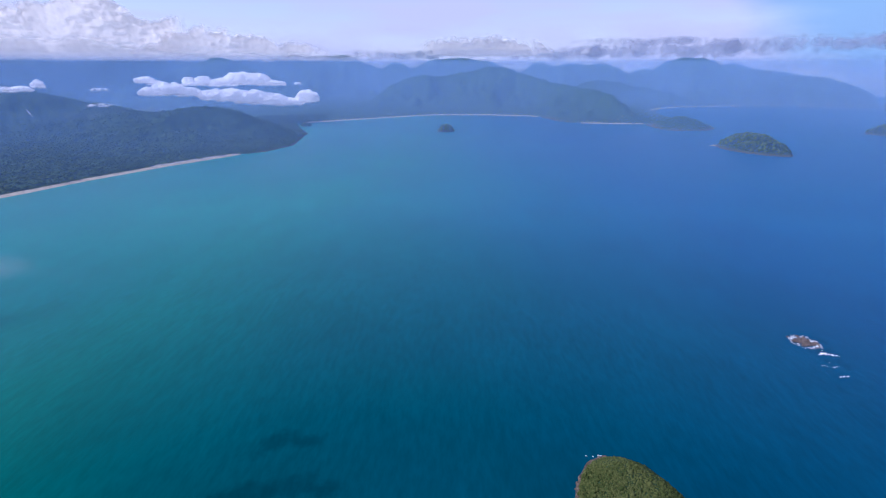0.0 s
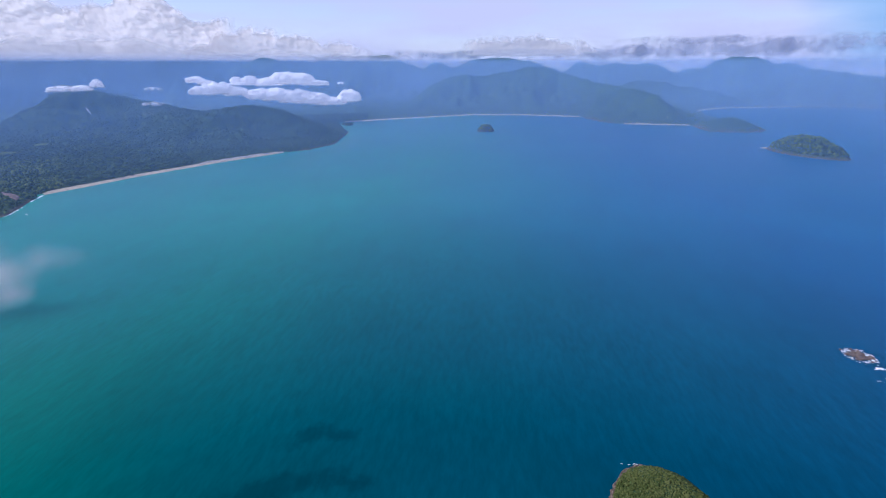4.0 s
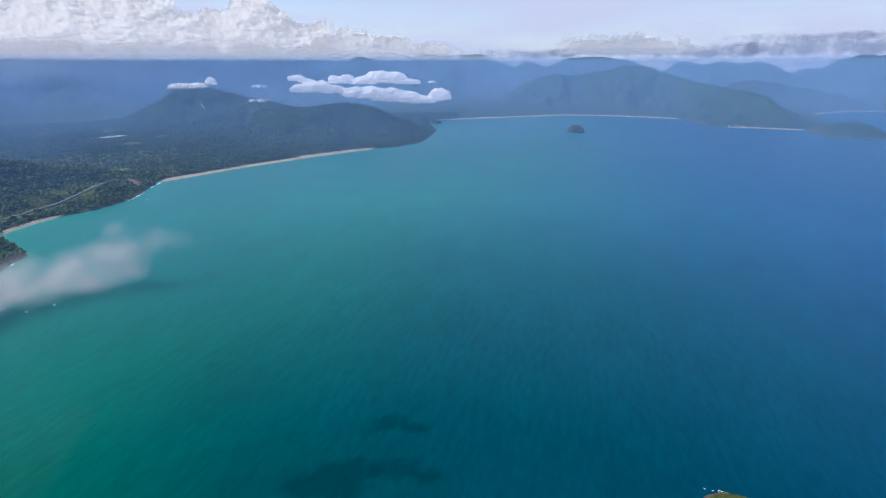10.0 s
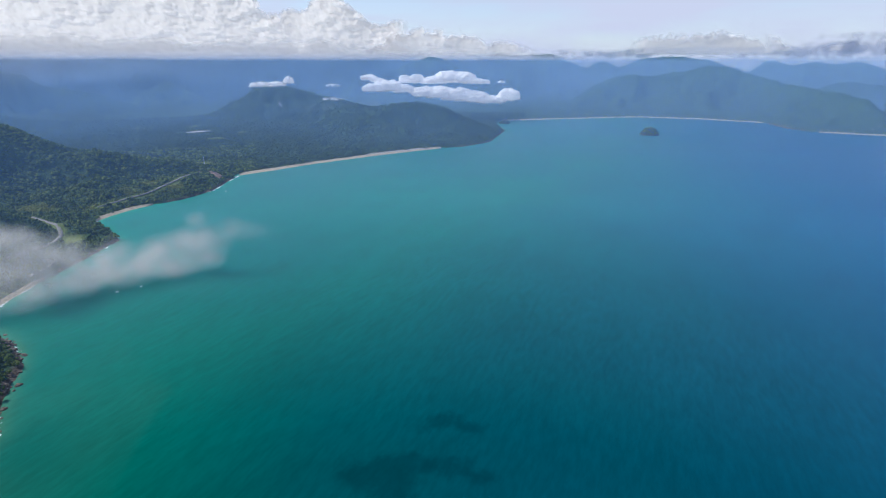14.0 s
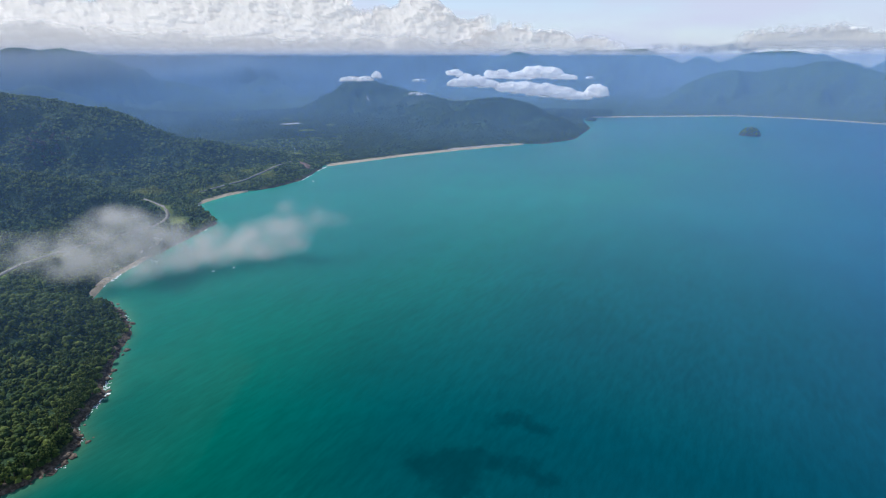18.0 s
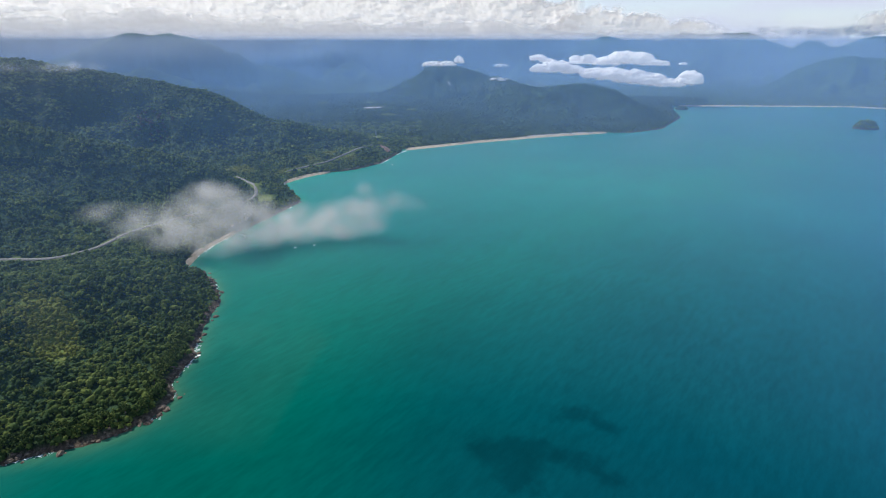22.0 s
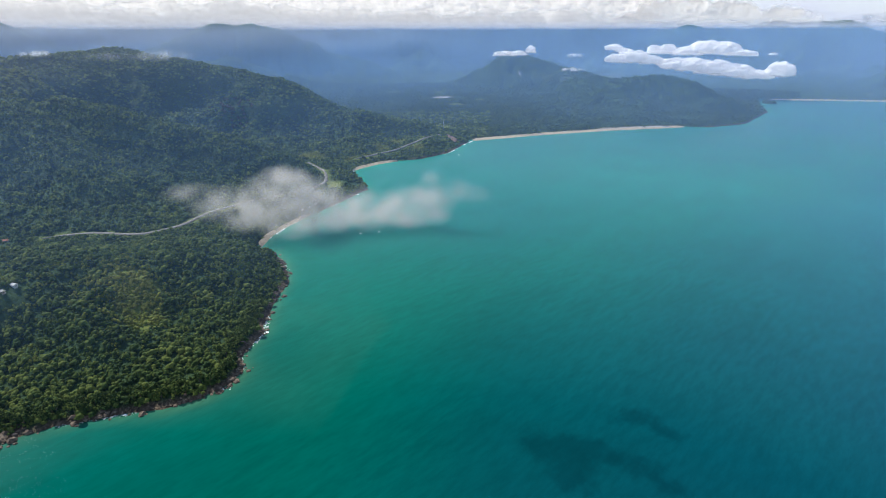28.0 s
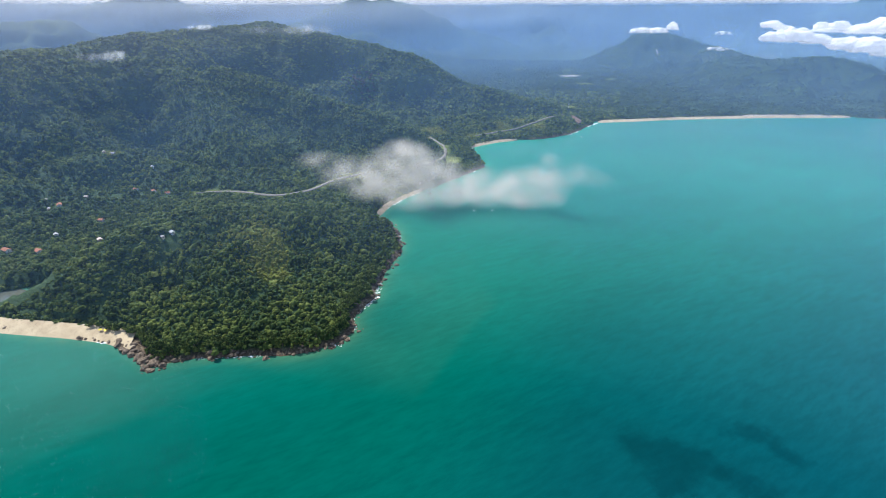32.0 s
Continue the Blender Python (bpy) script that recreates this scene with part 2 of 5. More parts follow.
GROUND = ground_material()
WATER = water_material()
LEAF = leaves("leaf_canopy", (0.017, 0.038, 0.011), (0.050, 0.091, 0.019), (0.175, 0.215, 0.046))
PLAIN_LEAF = leaves("plain_canopy", (0.030, 0.056, 0.018), (0.048, 0.085, 0.022), (0.085, 0.120, 0.030))
SCRUB = leaves("scrub", (0.070, 0.095, 0.014), (0.150, 0.178, 0.024), (0.25, 0.26, 0.050))
LOW_SCRUB = leaves("low_scrub", (0.030, 0.050, 0.012), (0.070, 0.098, 0.022), (0.14, 0.155, 0.045))
SAND = plain("beach_sand", [(0.3, (0.32, 0.25, 0.165)), (0.6, (0.45, 0.365, 0.25))], 0.08, 0.95, 0.2)
ROCK = plain("shore_rock", [(0.3, (0.04, 0.03, 0.023)), (0.5, (0.12, 0.088, 0.065)), (0.75, (0.26, 0.20, 0.145))], 0.4, 0.85, 0.8, 0.5)
FOAM = plain("sea_foam", [(0.3, (0.55, 0.62, 0.62)), (0.6, (0.85, 0.88, 0.88))], 0.6, 0.8, 0.5)
TARMAC = plain("road_surface", [(0.3, (0.14, 0.13, 0.115)), (0.7, (0.23, 0.215, 0.19))], 0.3, 0.9, 0.2)

# ---- plan ----


def bearing(a, r):
    """A place by its bearing in degrees (to the left of north) and its range from the bay's viewpoint."""
    return (-math.sin(radians(a)) * r, math.cos(radians(a)) * r)


def lattice(ix, iy, seed):
    h = (ix.astype(np.int64) * 374761393 + iy.astype(np.int64) * 668265263 + seed * 144665) & 0xFFFFFFFF
    h = ((h ^ (h >> 13)) * 1274126177) & 0xFFFFFFFF
    return ((h ^ (h >> 16)) & 0xFFFF) / 65535.0


def value_noise(x, y, seed=0):
    ix, iy = np.floor(x), np.floor(y)
    fx, fy = x - ix, y - iy
    fx, fy = fx * fx * (3 - 2 * fx), fy * fy * (3 - 2 * fy)
    a, b = lattice(ix, iy, seed), lattice(ix + 1, iy, seed)
    c, d = lattice(ix, iy + 1, seed), lattice(ix + 1, iy + 1, seed)
    return (a + (b - a) * fx) * (1 - fy) + (c + (d - c) * fx) * fy


def fbm(x, y, size, octaves=4, seed=0):
    """Fractal noise from -1 to 1 with features of that size."""
    total, amp, s = 0 * x, 0.5, 1.0 / size
    for k in range(octaves):
        total = total + amp * (2 * value_noise(x * s + 17.3 * k, y * s - 9.1 * k, seed + k) - 1)
        amp, s = amp * 0.5, s * 2.03
    return total


# the coast, from the cove west of the headland round to the far cape
COAST = [(-820, -420), (-690, -250), (-587, -131), (-565, -104), (-539, -72), (-510, -39), (-488, -28), (-449, -14), (-445, 19), (-433, 43),
         (-406, 86), (-396, 114), (-398, 139), (-409, 157), (-434, 165), (-459, 202), (-486, 220), (-518, 249), (-547, 279), (-589, 300),
         (-642, 312), (-674, 304), (-707, 344), (-729, 386), (-756, 465), (-785, 540), (-809, 602), (-891, 643), (-951, 670), (-962, 765),
         (-935, 862), (-935, 954), (-975, 1043), (-1003, 1125), (-914, 1340), (-802, 1562), (-672, 1769), (-609, 1834), (-555, 1977),
         (-590, 2353), (-679, 2570), (-751, 2781)]
FAR_COAST = [(-708, 2795), (-469, 2974), (-64, 3253), (264, 3258), (553, 3162), (620, 2886), (708, 2785), (1012, 2739), (1010, 2478), (1100, 2450),
             (1218, 2470), (1286, 2560), (1330, 2700), (1290, 3000), (1321, 3348), (1414, 3680), (1676, 3903), (2138, 4017), (2590, 4060), (2605, 3908),
             (3164, 3760), (3700, 3600)]
INLAND = [(7000, 5000), (0, 9000), (-7000, 6000), (-8000, -1500), (-2500, -1500)]
LAND = np.array(COAST + FAR_COAST + INLAND, float)
BEACHES = [[(-700, -262), (-587, -131), (-565, -104), (-539, -72), (-508, -39), (-486, -30)],
           [(-668, 304), (-707, 344), (-729, 386), (-750, 440)],
           [(-948, 668), (-960, 700), (-962, 765), (-952, 800)],
           [(-1000, 1120), (-914, 1340), (-802, 1562), (-672, 1769)],
           [(-715, 2790), (-469, 2974), (-64, 3253), (264, 3258), (553, 3162)],
           [(708, 2785), (1012, 2739)],
           [(1380, 3600), (1414, 3680), (1676, 3903), (2138, 4017), (2590, 4060)]]


def to_line(x, y, line):
    """The distance of places to a polyline, and how far along it (in points) the nearest place lies."""
    best, along = np.full(x.shape, 1e9), np.zeros(x.shape)
    for i, ((ax, ay), (bx, by)) in enumerate(zip(line[:-1], line[1:])):
        dx, dy = bx - ax, by - ay
        k = np.clip(((x - ax) * dx + (y - ay) * dy) / (dx * dx + dy * dy + 1e-9), 0, 1)
        d = np.hypot(x - ax - k * dx, y - ay - k * dy)
        along = np.where(d < best, i + k, along)
        best = np.minimum(best, d)
    return best, along


def inland(x, y):
    """The distance from the coast: over 0 on land, under 0 at sea."""
    ring = [tuple(p) for p in LAND] + [tuple(LAND[0])]
    d, _ = to_line(x, y, ring)
    odd = np.zeros(x.shape, bool)
    for (ax, ay), (bx, by) in zip(ring[:-1], ring[1:]):
        cross = (ay > y) != (by > y)
        odd ^= cross & (x < (bx - ax) * (y - ay) / (by - ay if by != ay else 1e-9) + ax)
    return np.where(odd, d, -d)


# hills as ridge lines: bearing, range, height, half width
RIDGES = [
    [(95, 600, 30, 70), (90, 635, 56, 110), (82, 640, 56, 140), (74, 650, 44, 130), (67, 690, 28, 90)],
    [(104, 1300, 150, 280), (97, 1400, 175, 280), (90, 1500, 200, 300), (82, 1750, 215, 320), (75, 1900, 230, 330), (67, 1750, 184, 260),
     (61.6, 1650, 152, 210), (55.3, 1550, 76, 170), (48.2, 1560, 38, 120), (46, 1500, 12, 80)],
    [(80, 1380, 150, 160), (72, 1250, 102, 115), (67, 1200, 75, 100), (62.7, 1150, 45, 80), (60.5, 1120, 18, 70)],
    [(85, 1520, 190, 240), (83, 1320, 130, 200), (81, 1170, 82, 170), (79.5, 1060, 42, 130)],
    [(95, 1360, 150, 240), (93.5, 1220, 98, 200), (92, 1090, 50, 160)],
    [(102, 2700, 190, 350), (95, 2900, 228, 380), (93, 2950, 236, 360), (90.9, 3000, 234, 330), (89.5, 3000, 178, 280), (87.7, 3050, 140, 260)],
    [(57, 1090, 20, 60), (53.8, 1045, 14, 45)],
    [(53, 1320, 20, 70), (46, 1430, 20, 70), (44, 1460, 10, 45)],
    [(44, 3100, 15, 170), (41, 3050, 95, 230), (38.6, 3000, 184, 230), (36, 2950, 156, 240), (32.8, 2850, 116, 250), (28.4, 2500, 92, 250),
     (23.7, 2350, 118, 220), (21, 2330, 103, 200), (17.8, 2300, 54, 150), (15.2, 2290, 20, 90)],
    [(75, 4000, 150, 230), (71.3, 3950, 215, 250), (69, 3900, 280, 250), (66, 3900, 328, 250), (63.7, 3900, 340, 250), (60.8, 3900, 290, 240), (58.4, 3880, 224, 220),
     (55.8, 3850, 146, 210), (53.3, 3820, 106, 190), (50.8, 3780, 68, 170), (48.9, 3750, 22, 150)],
    [(94, 4300, 200, 250), (90.8, 4250, 255, 260), (87, 4250, 345, 260), (82.8, 4250, 345, 260), (80.8, 4250, 270, 240), (78.6, 4200, 200, 220), (75.5, 4100, 110, 200)],
    [(69, 3500, 120, 150), (66, 3450, 150, 150), (63, 3400, 100, 140), (60.5, 3350, 40, 120)],
    [(61, 3250, 60, 170), (59.3, 3200, 44, 150), (57, 3200, 20, 120)],
    [(48.5, 4350, 120, 240), (47.2, 4300, 165, 260), (43.8, 4200, 40, 200)],
    [(118, 4850, 330, 420), (100, 4850, 330, 420), (80, 4850, 330, 420), (65, 4850, 325, 420), (50, 4850, 320, 420), (35, 4850, 315, 400), (22, 4850, 310, 380), (10, 4850, 290, 350)],
    [(26, 4550, 215, 190), (21.8, 4550, 330, 170), (18, 4550, 215, 190)],
    [(15, 4850, 306, 240), (12.7, 4850, 298, 230), (10.5, 4850, 308, 220), (8.2, 4850, 292, 200), (6.3, 4850, 250, 180), (5.1, 4850, 303, 170), (3.1, 4850, 255, 170), (1.4, 4850, 316, 200),
     (0.2, 4850, 330, 220), (-3, 4850, 328, 230), (-5.5, 4850, 307, 220), (-7.7, 4850, 234, 180), (-9.2, 4850, 292, 200), (-14.8, 4850, 284, 220), (-16.3, 4850, 282, 200), (-18.4, 4850, 217, 180),
     (-20.3, 4850, 253, 190), (-21.7, 4850, 305, 200), (-23.2, 4850, 328, 220), (-24.6, 4850, 325, 210), (-25.6, 4850, 304, 200), (-27, 4850, 258, 190), (-28, 4850, 221, 180), (-29.6, 4850, 222, 180),
     (-30.5, 4850, 203, 170), (-32.1, 4850, 164, 160), (-33.7, 4850, 143, 150), (-36, 4850, 105, 140)],
    [(-26, 4945, 280, 70), (-27.5, 4945, 270, 70), (-29.3, 4945, 239, 70), (-31.9, 4945, 216, 70), (-34, 4945, 193, 70), (-35.7, 4945, 157, 70), (-38, 4945, 100, 70)],
    [(7.8, 4000, 30, 200), (5.5, 4000, 130, 230), (3.1, 4000, 196, 250), (2, 4000, 215, 260), (-0.3, 4000, 206, 260), (-2.7, 3980, 229, 270), (-4.7, 3950, 261, 280), (-6.1, 3920, 265, 270), (-7.8, 3880, 230, 250),
     (-10.1, 3750, 176, 230), (-12.4, 3550, 153, 200), (-15, 3250, 146, 180), (-16.9, 3100, 124, 160), (-18.3, 2980, 90, 140), (-19.7, 2880, 64, 120), (-20.8, 2800, 52, 100)],
    [(-12, 4250, 90, 150), (-15.6, 4300, 186, 170), (-18.4, 4300, 143, 160), (-22.1, 4350, 90, 150), (-24.6, 4400, 36, 130)],
    [(-20.8, 2800, 60, 80), (-22.4, 2790, 52, 80), (-23.9, 2790, 58, 85), (-25.3, 2790, 44, 75), (-26.2, 2790, 18, 50)],
    [(-32.6, 4650, 42, 100), (-33.5, 4650, 94, 130), (-35, 4650, 135, 160), (-36.1, 4650, 145, 165), (-37.7, 4650, 133, 160), (-38.7, 4650, 118, 160), (-46, 4700, 105, 160)],
]
# cleared and grassy places: x, y, radius
GRASS = [(-530, 114, 14), (-548, 118, 17), (-566, 122, 17), (-586, 124, 13), (-1057, -8, 14), (-1112, 660, 24), (-1085, 668, 18), (-1000, 590, 14), (-1018, 722, 16), (-1030, 815, 20), (-1000, 905, 16), (-1050, 880, 18), (-1010, 760, 14),
         (-860, 345, 22), (-1560, 1640, 25), (-1950, 1930, 30), (-1600, 1830, 22), (-2150, 1800, 28),
         (-1180, 1170, 30), (-860, 560, 15)]
ROADS = [[bearing(a, r) for a, r in ((84, 900), (81, 885), (78, 855), (75.6, 838), (72.5, 860), (70, 905), (66.5, 950), (62, 985), (59, 1010), (57.6, 1045), (57.8, 1100), (58.8, 1160), (59.6, 1225), (60.5, 1245))],
         [bearing(a, r) for a, r in ((54.5, 1245), (52.8, 1264), (50.3, 1310), (48, 1370), (46.3, 1440), (45.4, 1500))]]

BOATS = [(-619, 443, 40), (-605, 467, 100), (-900, 955, 30)]
CLEARING = [(-1802, 1733), (-1770, 1767), (-1735, 1802)]
SLIDE = [(-1706, 2240), (-1690, 2230), (-1674, 2220)]
SCAR = [(-1056, 1073), (-1020, 1052), (-990, 1036)]
LAGOON = [bearing(99.4, 676), bearing(103, 690), bearing(110, 720)]


LEDGE = [(-508, -30), (-491, -24), (-468, -14), (-455, -6)]


def heights(x, y):
    """Ground height, distance from the coast, rock and grass at places."""
    sd = inland(x, y)
    sd = sd + 5.0 * fbm(x, y, 40, 4, 3) + 3.0 * fbm(x, y, 12, 2, 8)
    h = 0 * x
    gully = np.abs(fbm(x, y, 300, 5, 40)) + 0.6 * np.abs(fbm(x, y, 130, 4, 44))
    for line in RIDGES:
        pts = [bearing(a, r) for a, r, _, _ in line]
        near = []
        for i, (p, q) in enumerate(zip(pts[:-1], pts[1:])):
            d, k = to_line(x, y, [p, q])
            near.append((d, line[i][2] + k * (line[i + 1][2] - line[i][2]), line[i][3] + k * (line[i + 1][3] - line[i][3])))
        d = np.minimum.reduce([row[0] for row in near])
        share = [np.exp(-(row[0] - d) / 22) for row in near]
        top = sum(w * row[1] for w, row in zip(share, near)) / sum(share)
        wide = sum(w * row[2] for w, row in zip(share, near)) / sum(share)
        rough = 1 + 0.30 * fbm(x, y, 260, 4, 21)
        shape = top * np.exp(-(d * rough / wide) ** 1.6) * np.clip(1.14 - (1.6 + 0.6 * np.clip(np.hypot(x, y) / 1000 - 2.8, 0, 1)) * gully * np.clip(d / (0.7 * wide), 0, 1), 0.3, 1.02)
        h = (h ** 4 + shape ** 4) ** 0.25
    h = h + np.clip(h / 25, 0, 1) * (5.0 + np.clip(np.hypot(x, y) / 900 - 2, 0, 3) * 2.0) * fbm(x, y, 80, 4, 11)
    h = h + np.clip(h / 60, 0, 1) * np.clip(np.hypot(x, y) / 1000 - 2.6, 0, 1) * 22 * (0.35 - 2.0 * np.abs(fbm(x, y, 240, 5, 66)))
    plain_h = 3.0 + 1.2 * fbm(x, y, 300, 3, 5)
    beach = np.full(x.shape, 1e9)
    slope = np.full(x.shape, 0.09)
    for i, line in enumerate(BEACHES):
        d = to_line(x, y, line)[0] * (2.4 if i in (1, 2) else 1.0)
        slope = np.where(d < beach, 0.3 if i in (1, 2) else 0.09, slope)
        beach = np.minimum(beach, d)
    sandy = np.clip(1 - beach / 60, 0, 1)
    rise = 1 - np.exp(-np.clip(sd, 0, None) / (38 + 70 * sandy))
    z = np.where(sd > 0, (plain_h + h) * rise + np.minimum(sd * 0.5, 3.0) * (1 - sandy), np.maximum(sd * 0.4, -6))
    z = np.where((sandy > 0.55) & (sd < 36), np.minimum(z, -1.0 + sd * slope), z)
    rock = np.clip((7.5 - sd) / 4, 0, 1) * (1 - np.clip(sandy * 3, 0, 1))
    ledge = to_line(x, y, LEDGE)[0] + 4 * fbm(x, y, 14, 3, 71)
    z = np.where(ledge < 11, np.maximum(z, 2.4 - 0.26 * ledge + 0.8 * fbm(x, y, 9, 3, 72)), z)
    rock = np.where(ledge < 10.5, 1.0, rock)
    lagoon = to_line(x, y, LAGOON)[0]
    z = np.where(lagoon < 22, np.minimum(z, -1.2 + np.clip(lagoon - 12, 0, 10) * 0.5), z)
    grass = 0 * x
    for gx, gy, r in GRASS:
        grass = np.maximum(grass, np.clip(1.6 - np.hypot(x - gx, y - gy) / r - 0.5 * fbm(x, y, 25, 3, 60), 0, 1))
    road = np.full(x.shape, 1e9)
    for k, line in enumerate(ROADS):
        d, along = to_line(x, y, line)
        road = np.minimum(road, d + (4.0 if k == 0 else 0.0) * ((along > 6) & (along < 9.3)))
    grass = np.maximum(grass, np.clip((12 - road) / 5, 0, 1) * 0.6)
    return z, sd, rock, grass, beach, road


def mesh_from(name, verts, faces, material, smooth=True, fields=None):
    me = bpy.data.meshes.new(name)
    verts = np.asarray(verts, np.float32)
    faces = np.asarray(faces, np.int32)
    me.vertices.add(len(verts))
    me.vertices.foreach_set("co", verts.ravel())
    k = faces.shape[1]
    me.loops.add(faces.size)
    me.loops.foreach_set("vertex_index", faces.ravel())
    me.polygons.add(len(faces))
    me.polygons.foreach_set("loop_start", np.arange(0, faces.size, k, dtype=np.int32))
    me.polygons.foreach_set("use_smooth", np.full(len(faces), smooth))
    me.update(calc_edges=True)
    for key, values in (fields or {}).items():
        me.attributes.new(key, "FLOAT", "POINT").data.foreach_set("value", np.asarray(values, np.float32))
    me.materials.append(material)
    return me


def grid_faces(rows, cols):
    i = np.arange(rows - 1)[:, None] * cols + np.arange(cols - 1)[None, :]
    return np.stack([i, i + 1, i + cols + 1, i + cols], -1).reshape(-1, 4)


def part(name, me, parent, label="", m=None):
    ob = new(name, me)
    ob.parent = parent
    if m is not None:
        ob.matrix_basis = m
    if label:
        ob["label"] = label
    return ob


# ---- sea and land ----
def build_sea():
    rad = np.concatenate([[0.5], np.geomspace(60, 7200, 150)])
    ang = np.radians(np.linspace(-180, 180, 481))
    r, a = np.meshgrid(rad, ang, indexing="ij")
    x, y = -np.sin(a) * r, np.cos(a) * r
    off = -inland(x.ravel(), y.ravel()).reshape(x.shape)
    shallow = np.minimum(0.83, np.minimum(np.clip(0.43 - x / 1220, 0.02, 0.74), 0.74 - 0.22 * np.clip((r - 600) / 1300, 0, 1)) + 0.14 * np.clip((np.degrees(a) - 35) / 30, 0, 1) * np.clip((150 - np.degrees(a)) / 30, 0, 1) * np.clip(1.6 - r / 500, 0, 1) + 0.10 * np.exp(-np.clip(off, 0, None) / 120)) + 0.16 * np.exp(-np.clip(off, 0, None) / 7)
    reef = 0 * x
    for line, w in (([(-165, 268), (-146, 278), (-134, 262)], 15), ([(-135, 298), (-107, 296), (-82, 296)], 11), ([(-140, 335), (-123, 352), (-103, 345)], 9), ([(385, 510), (400, 490), (402, 468)], 14)):
        reef = np.maximum(reef, (0.75 if w < 15 else 0.95) * np.exp(-(to_line(x, y, line)[0] / w / 1.35) ** 2))
    # painted sheen: water colour grows brighter with range from the viewpoint
    far_sheen = 0.82 + 1.32 * np.clip((r - 330) / 800, 0, 1) ** 0.85
    faces = grid_faces(*x.shape)
    me = mesh_from("water", np.stack([x, y, 0 * x], -1).reshape(-1, 3), faces[:, ::-1], WATER, True, {"shallow": shallow.ravel(), "reef": reef.ravel(), "far_sheen": far_sheen.ravel()})
    return tagged(new("water", me), "calm blue-green sea of a sheltered bay with faint ripples", "sea", kind="structure")


def build_land():
    rad = np.geomspace(395, 4985, 300)
    ang = np.radians(np.arange(-47, 121, 0.25))
    r, a = np.meshgrid(rad, ang, indexing="ij")
    x, y = (-np.sin(a) * r).ravel(), (np.cos(a) * r).ravel()
    z, sd, rock, grass, _, _ = heights(x, y)
    z = z + np.where(sd > 15, np.clip(r.ravel() / 900 - 1.2, 0, 3.2) * 2.2 * fbm(x, y, 26, 2, 77), 0)
    faces = grid_faces(len(rad), len(ang))
    faces = faces[(z[faces] > -3.5).any(1)]
    used, inv = np.unique(faces, return_inverse=True)
    faces = inv.reshape(-1, 4)
    me = mesh_from("ground", np.stack([x, y, z], -1)[used], faces[:, ::-1], GROUND, True, {"rock": rock[used], "grass": grass[used]})
    return tagged(new("ground", me), "forested green mainland hills and coastal plain round the bay", "land", kind="structure")


build_sea()
build_land()


def strip(name, line, offsets, levels, material, step=8.0, wobble=2.0, seed=0, on_ground=None):
    """A band along a line: offsets to its left and heights across it."""
    pts = np.array(line, float)
    seg = np.hypot(*np.diff(pts, axis=0).T)
    s = np.concatenate([[0], np.cumsum(seg)])
    n = max(3, int(s[-1] / step))
    u = np.linspace(0, s[-1], n)
    # rounded corners
    x, y = np.interp(u, s, pts[:, 0]), np.interp(u, s, pts[:, 1])
    for _ in range(6):
        x[1:-1], y[1:-1] = (x[:-2] + 2 * x[1:-1] + x[2:]) / 4, (y[:-2] + 2 * y[1:-1] + y[2:]) / 4
    tx, ty = np.gradient(x), np.gradient(y)
    k = np.hypot(tx, ty)
    nx, ny = -ty / k, tx / k
    verts = []
    taper = np.clip(np.minimum(np.arange(n), np.arange(n)[::-1]) / 3.0, 0.35, 1)
    for j, (o, z) in enumerate(zip(offsets, levels)):
        w = o * taper + wobble * fbm(u, np.full(n, 31.0 * j + seed), 40, 3, seed) * (1 if j in (0, len(offsets) - 1) else 0.3)
        px, py = x + nx * w, y + ny * w
        pz = np.full(n, float(z))
        if on_ground is not None:
            pz = heights(x, y)[0] + z
            for _ in range(5):
                pz[1:-1] = (pz[:-2] + 2 * pz[1:-1] + pz[2:]) / 4
        verts.append(np.stack([px, py, pz], -1))
    v = np.stack(verts, 1).reshape(-1, 3)
    return mesh_from(name, v, grid_faces(n, len(offsets)), material)


for i, line in enumerate(BEACHES):
    far = i in (4, 5, 6)
    w = 13 if far else (11, 4, 5, 8)[i]
    me = strip(f"beach_{i + 1}", line, (-6, 0, w * 0.5, w, w + 8) if i not in (1, 2) else (-2.5, 0, w * 0.5, w, w + 3), (-0.6, 0.35, 1.6, 2.8, 3.4), SAND, 6 if i < 4 else 14, 3.0 if i < 3 else 5.0, i)
    tagged(new(f"beach_{i + 1}", me), "narrow strip of pale golden sand between sea and forest", "beach", kind="structure")
for i, line in enumerate(ROADS):
    me = strip(f"road_{i + 1}", line, (-3.2, -2.3, 2.3, 3.2), (0.3, 1.6, 1.6, 0.3), TARMAC, 9, 0.5, 50 + i, True)
    tagged(new(f"road_{i + 1}", me), "pale grey two-lane coast road cut into the hillside", "road", kind="structure")


POND = plain("lagoon_water", [(0.3, (0.045, 0.055, 0.045)), (0.7, (0.075, 0.085, 0.07))], 0.05, 0.2, 0.05, 0.1)
tagged(new("lagoon", strip("lagoon", LAGOON, (-22, -8, 8, 22), (0.06, 0.1, 0.1, 0.06), POND, 6, 2.0, 70)), "still grey-brown lagoon behind the small beach", "lagoon", kind="structure")


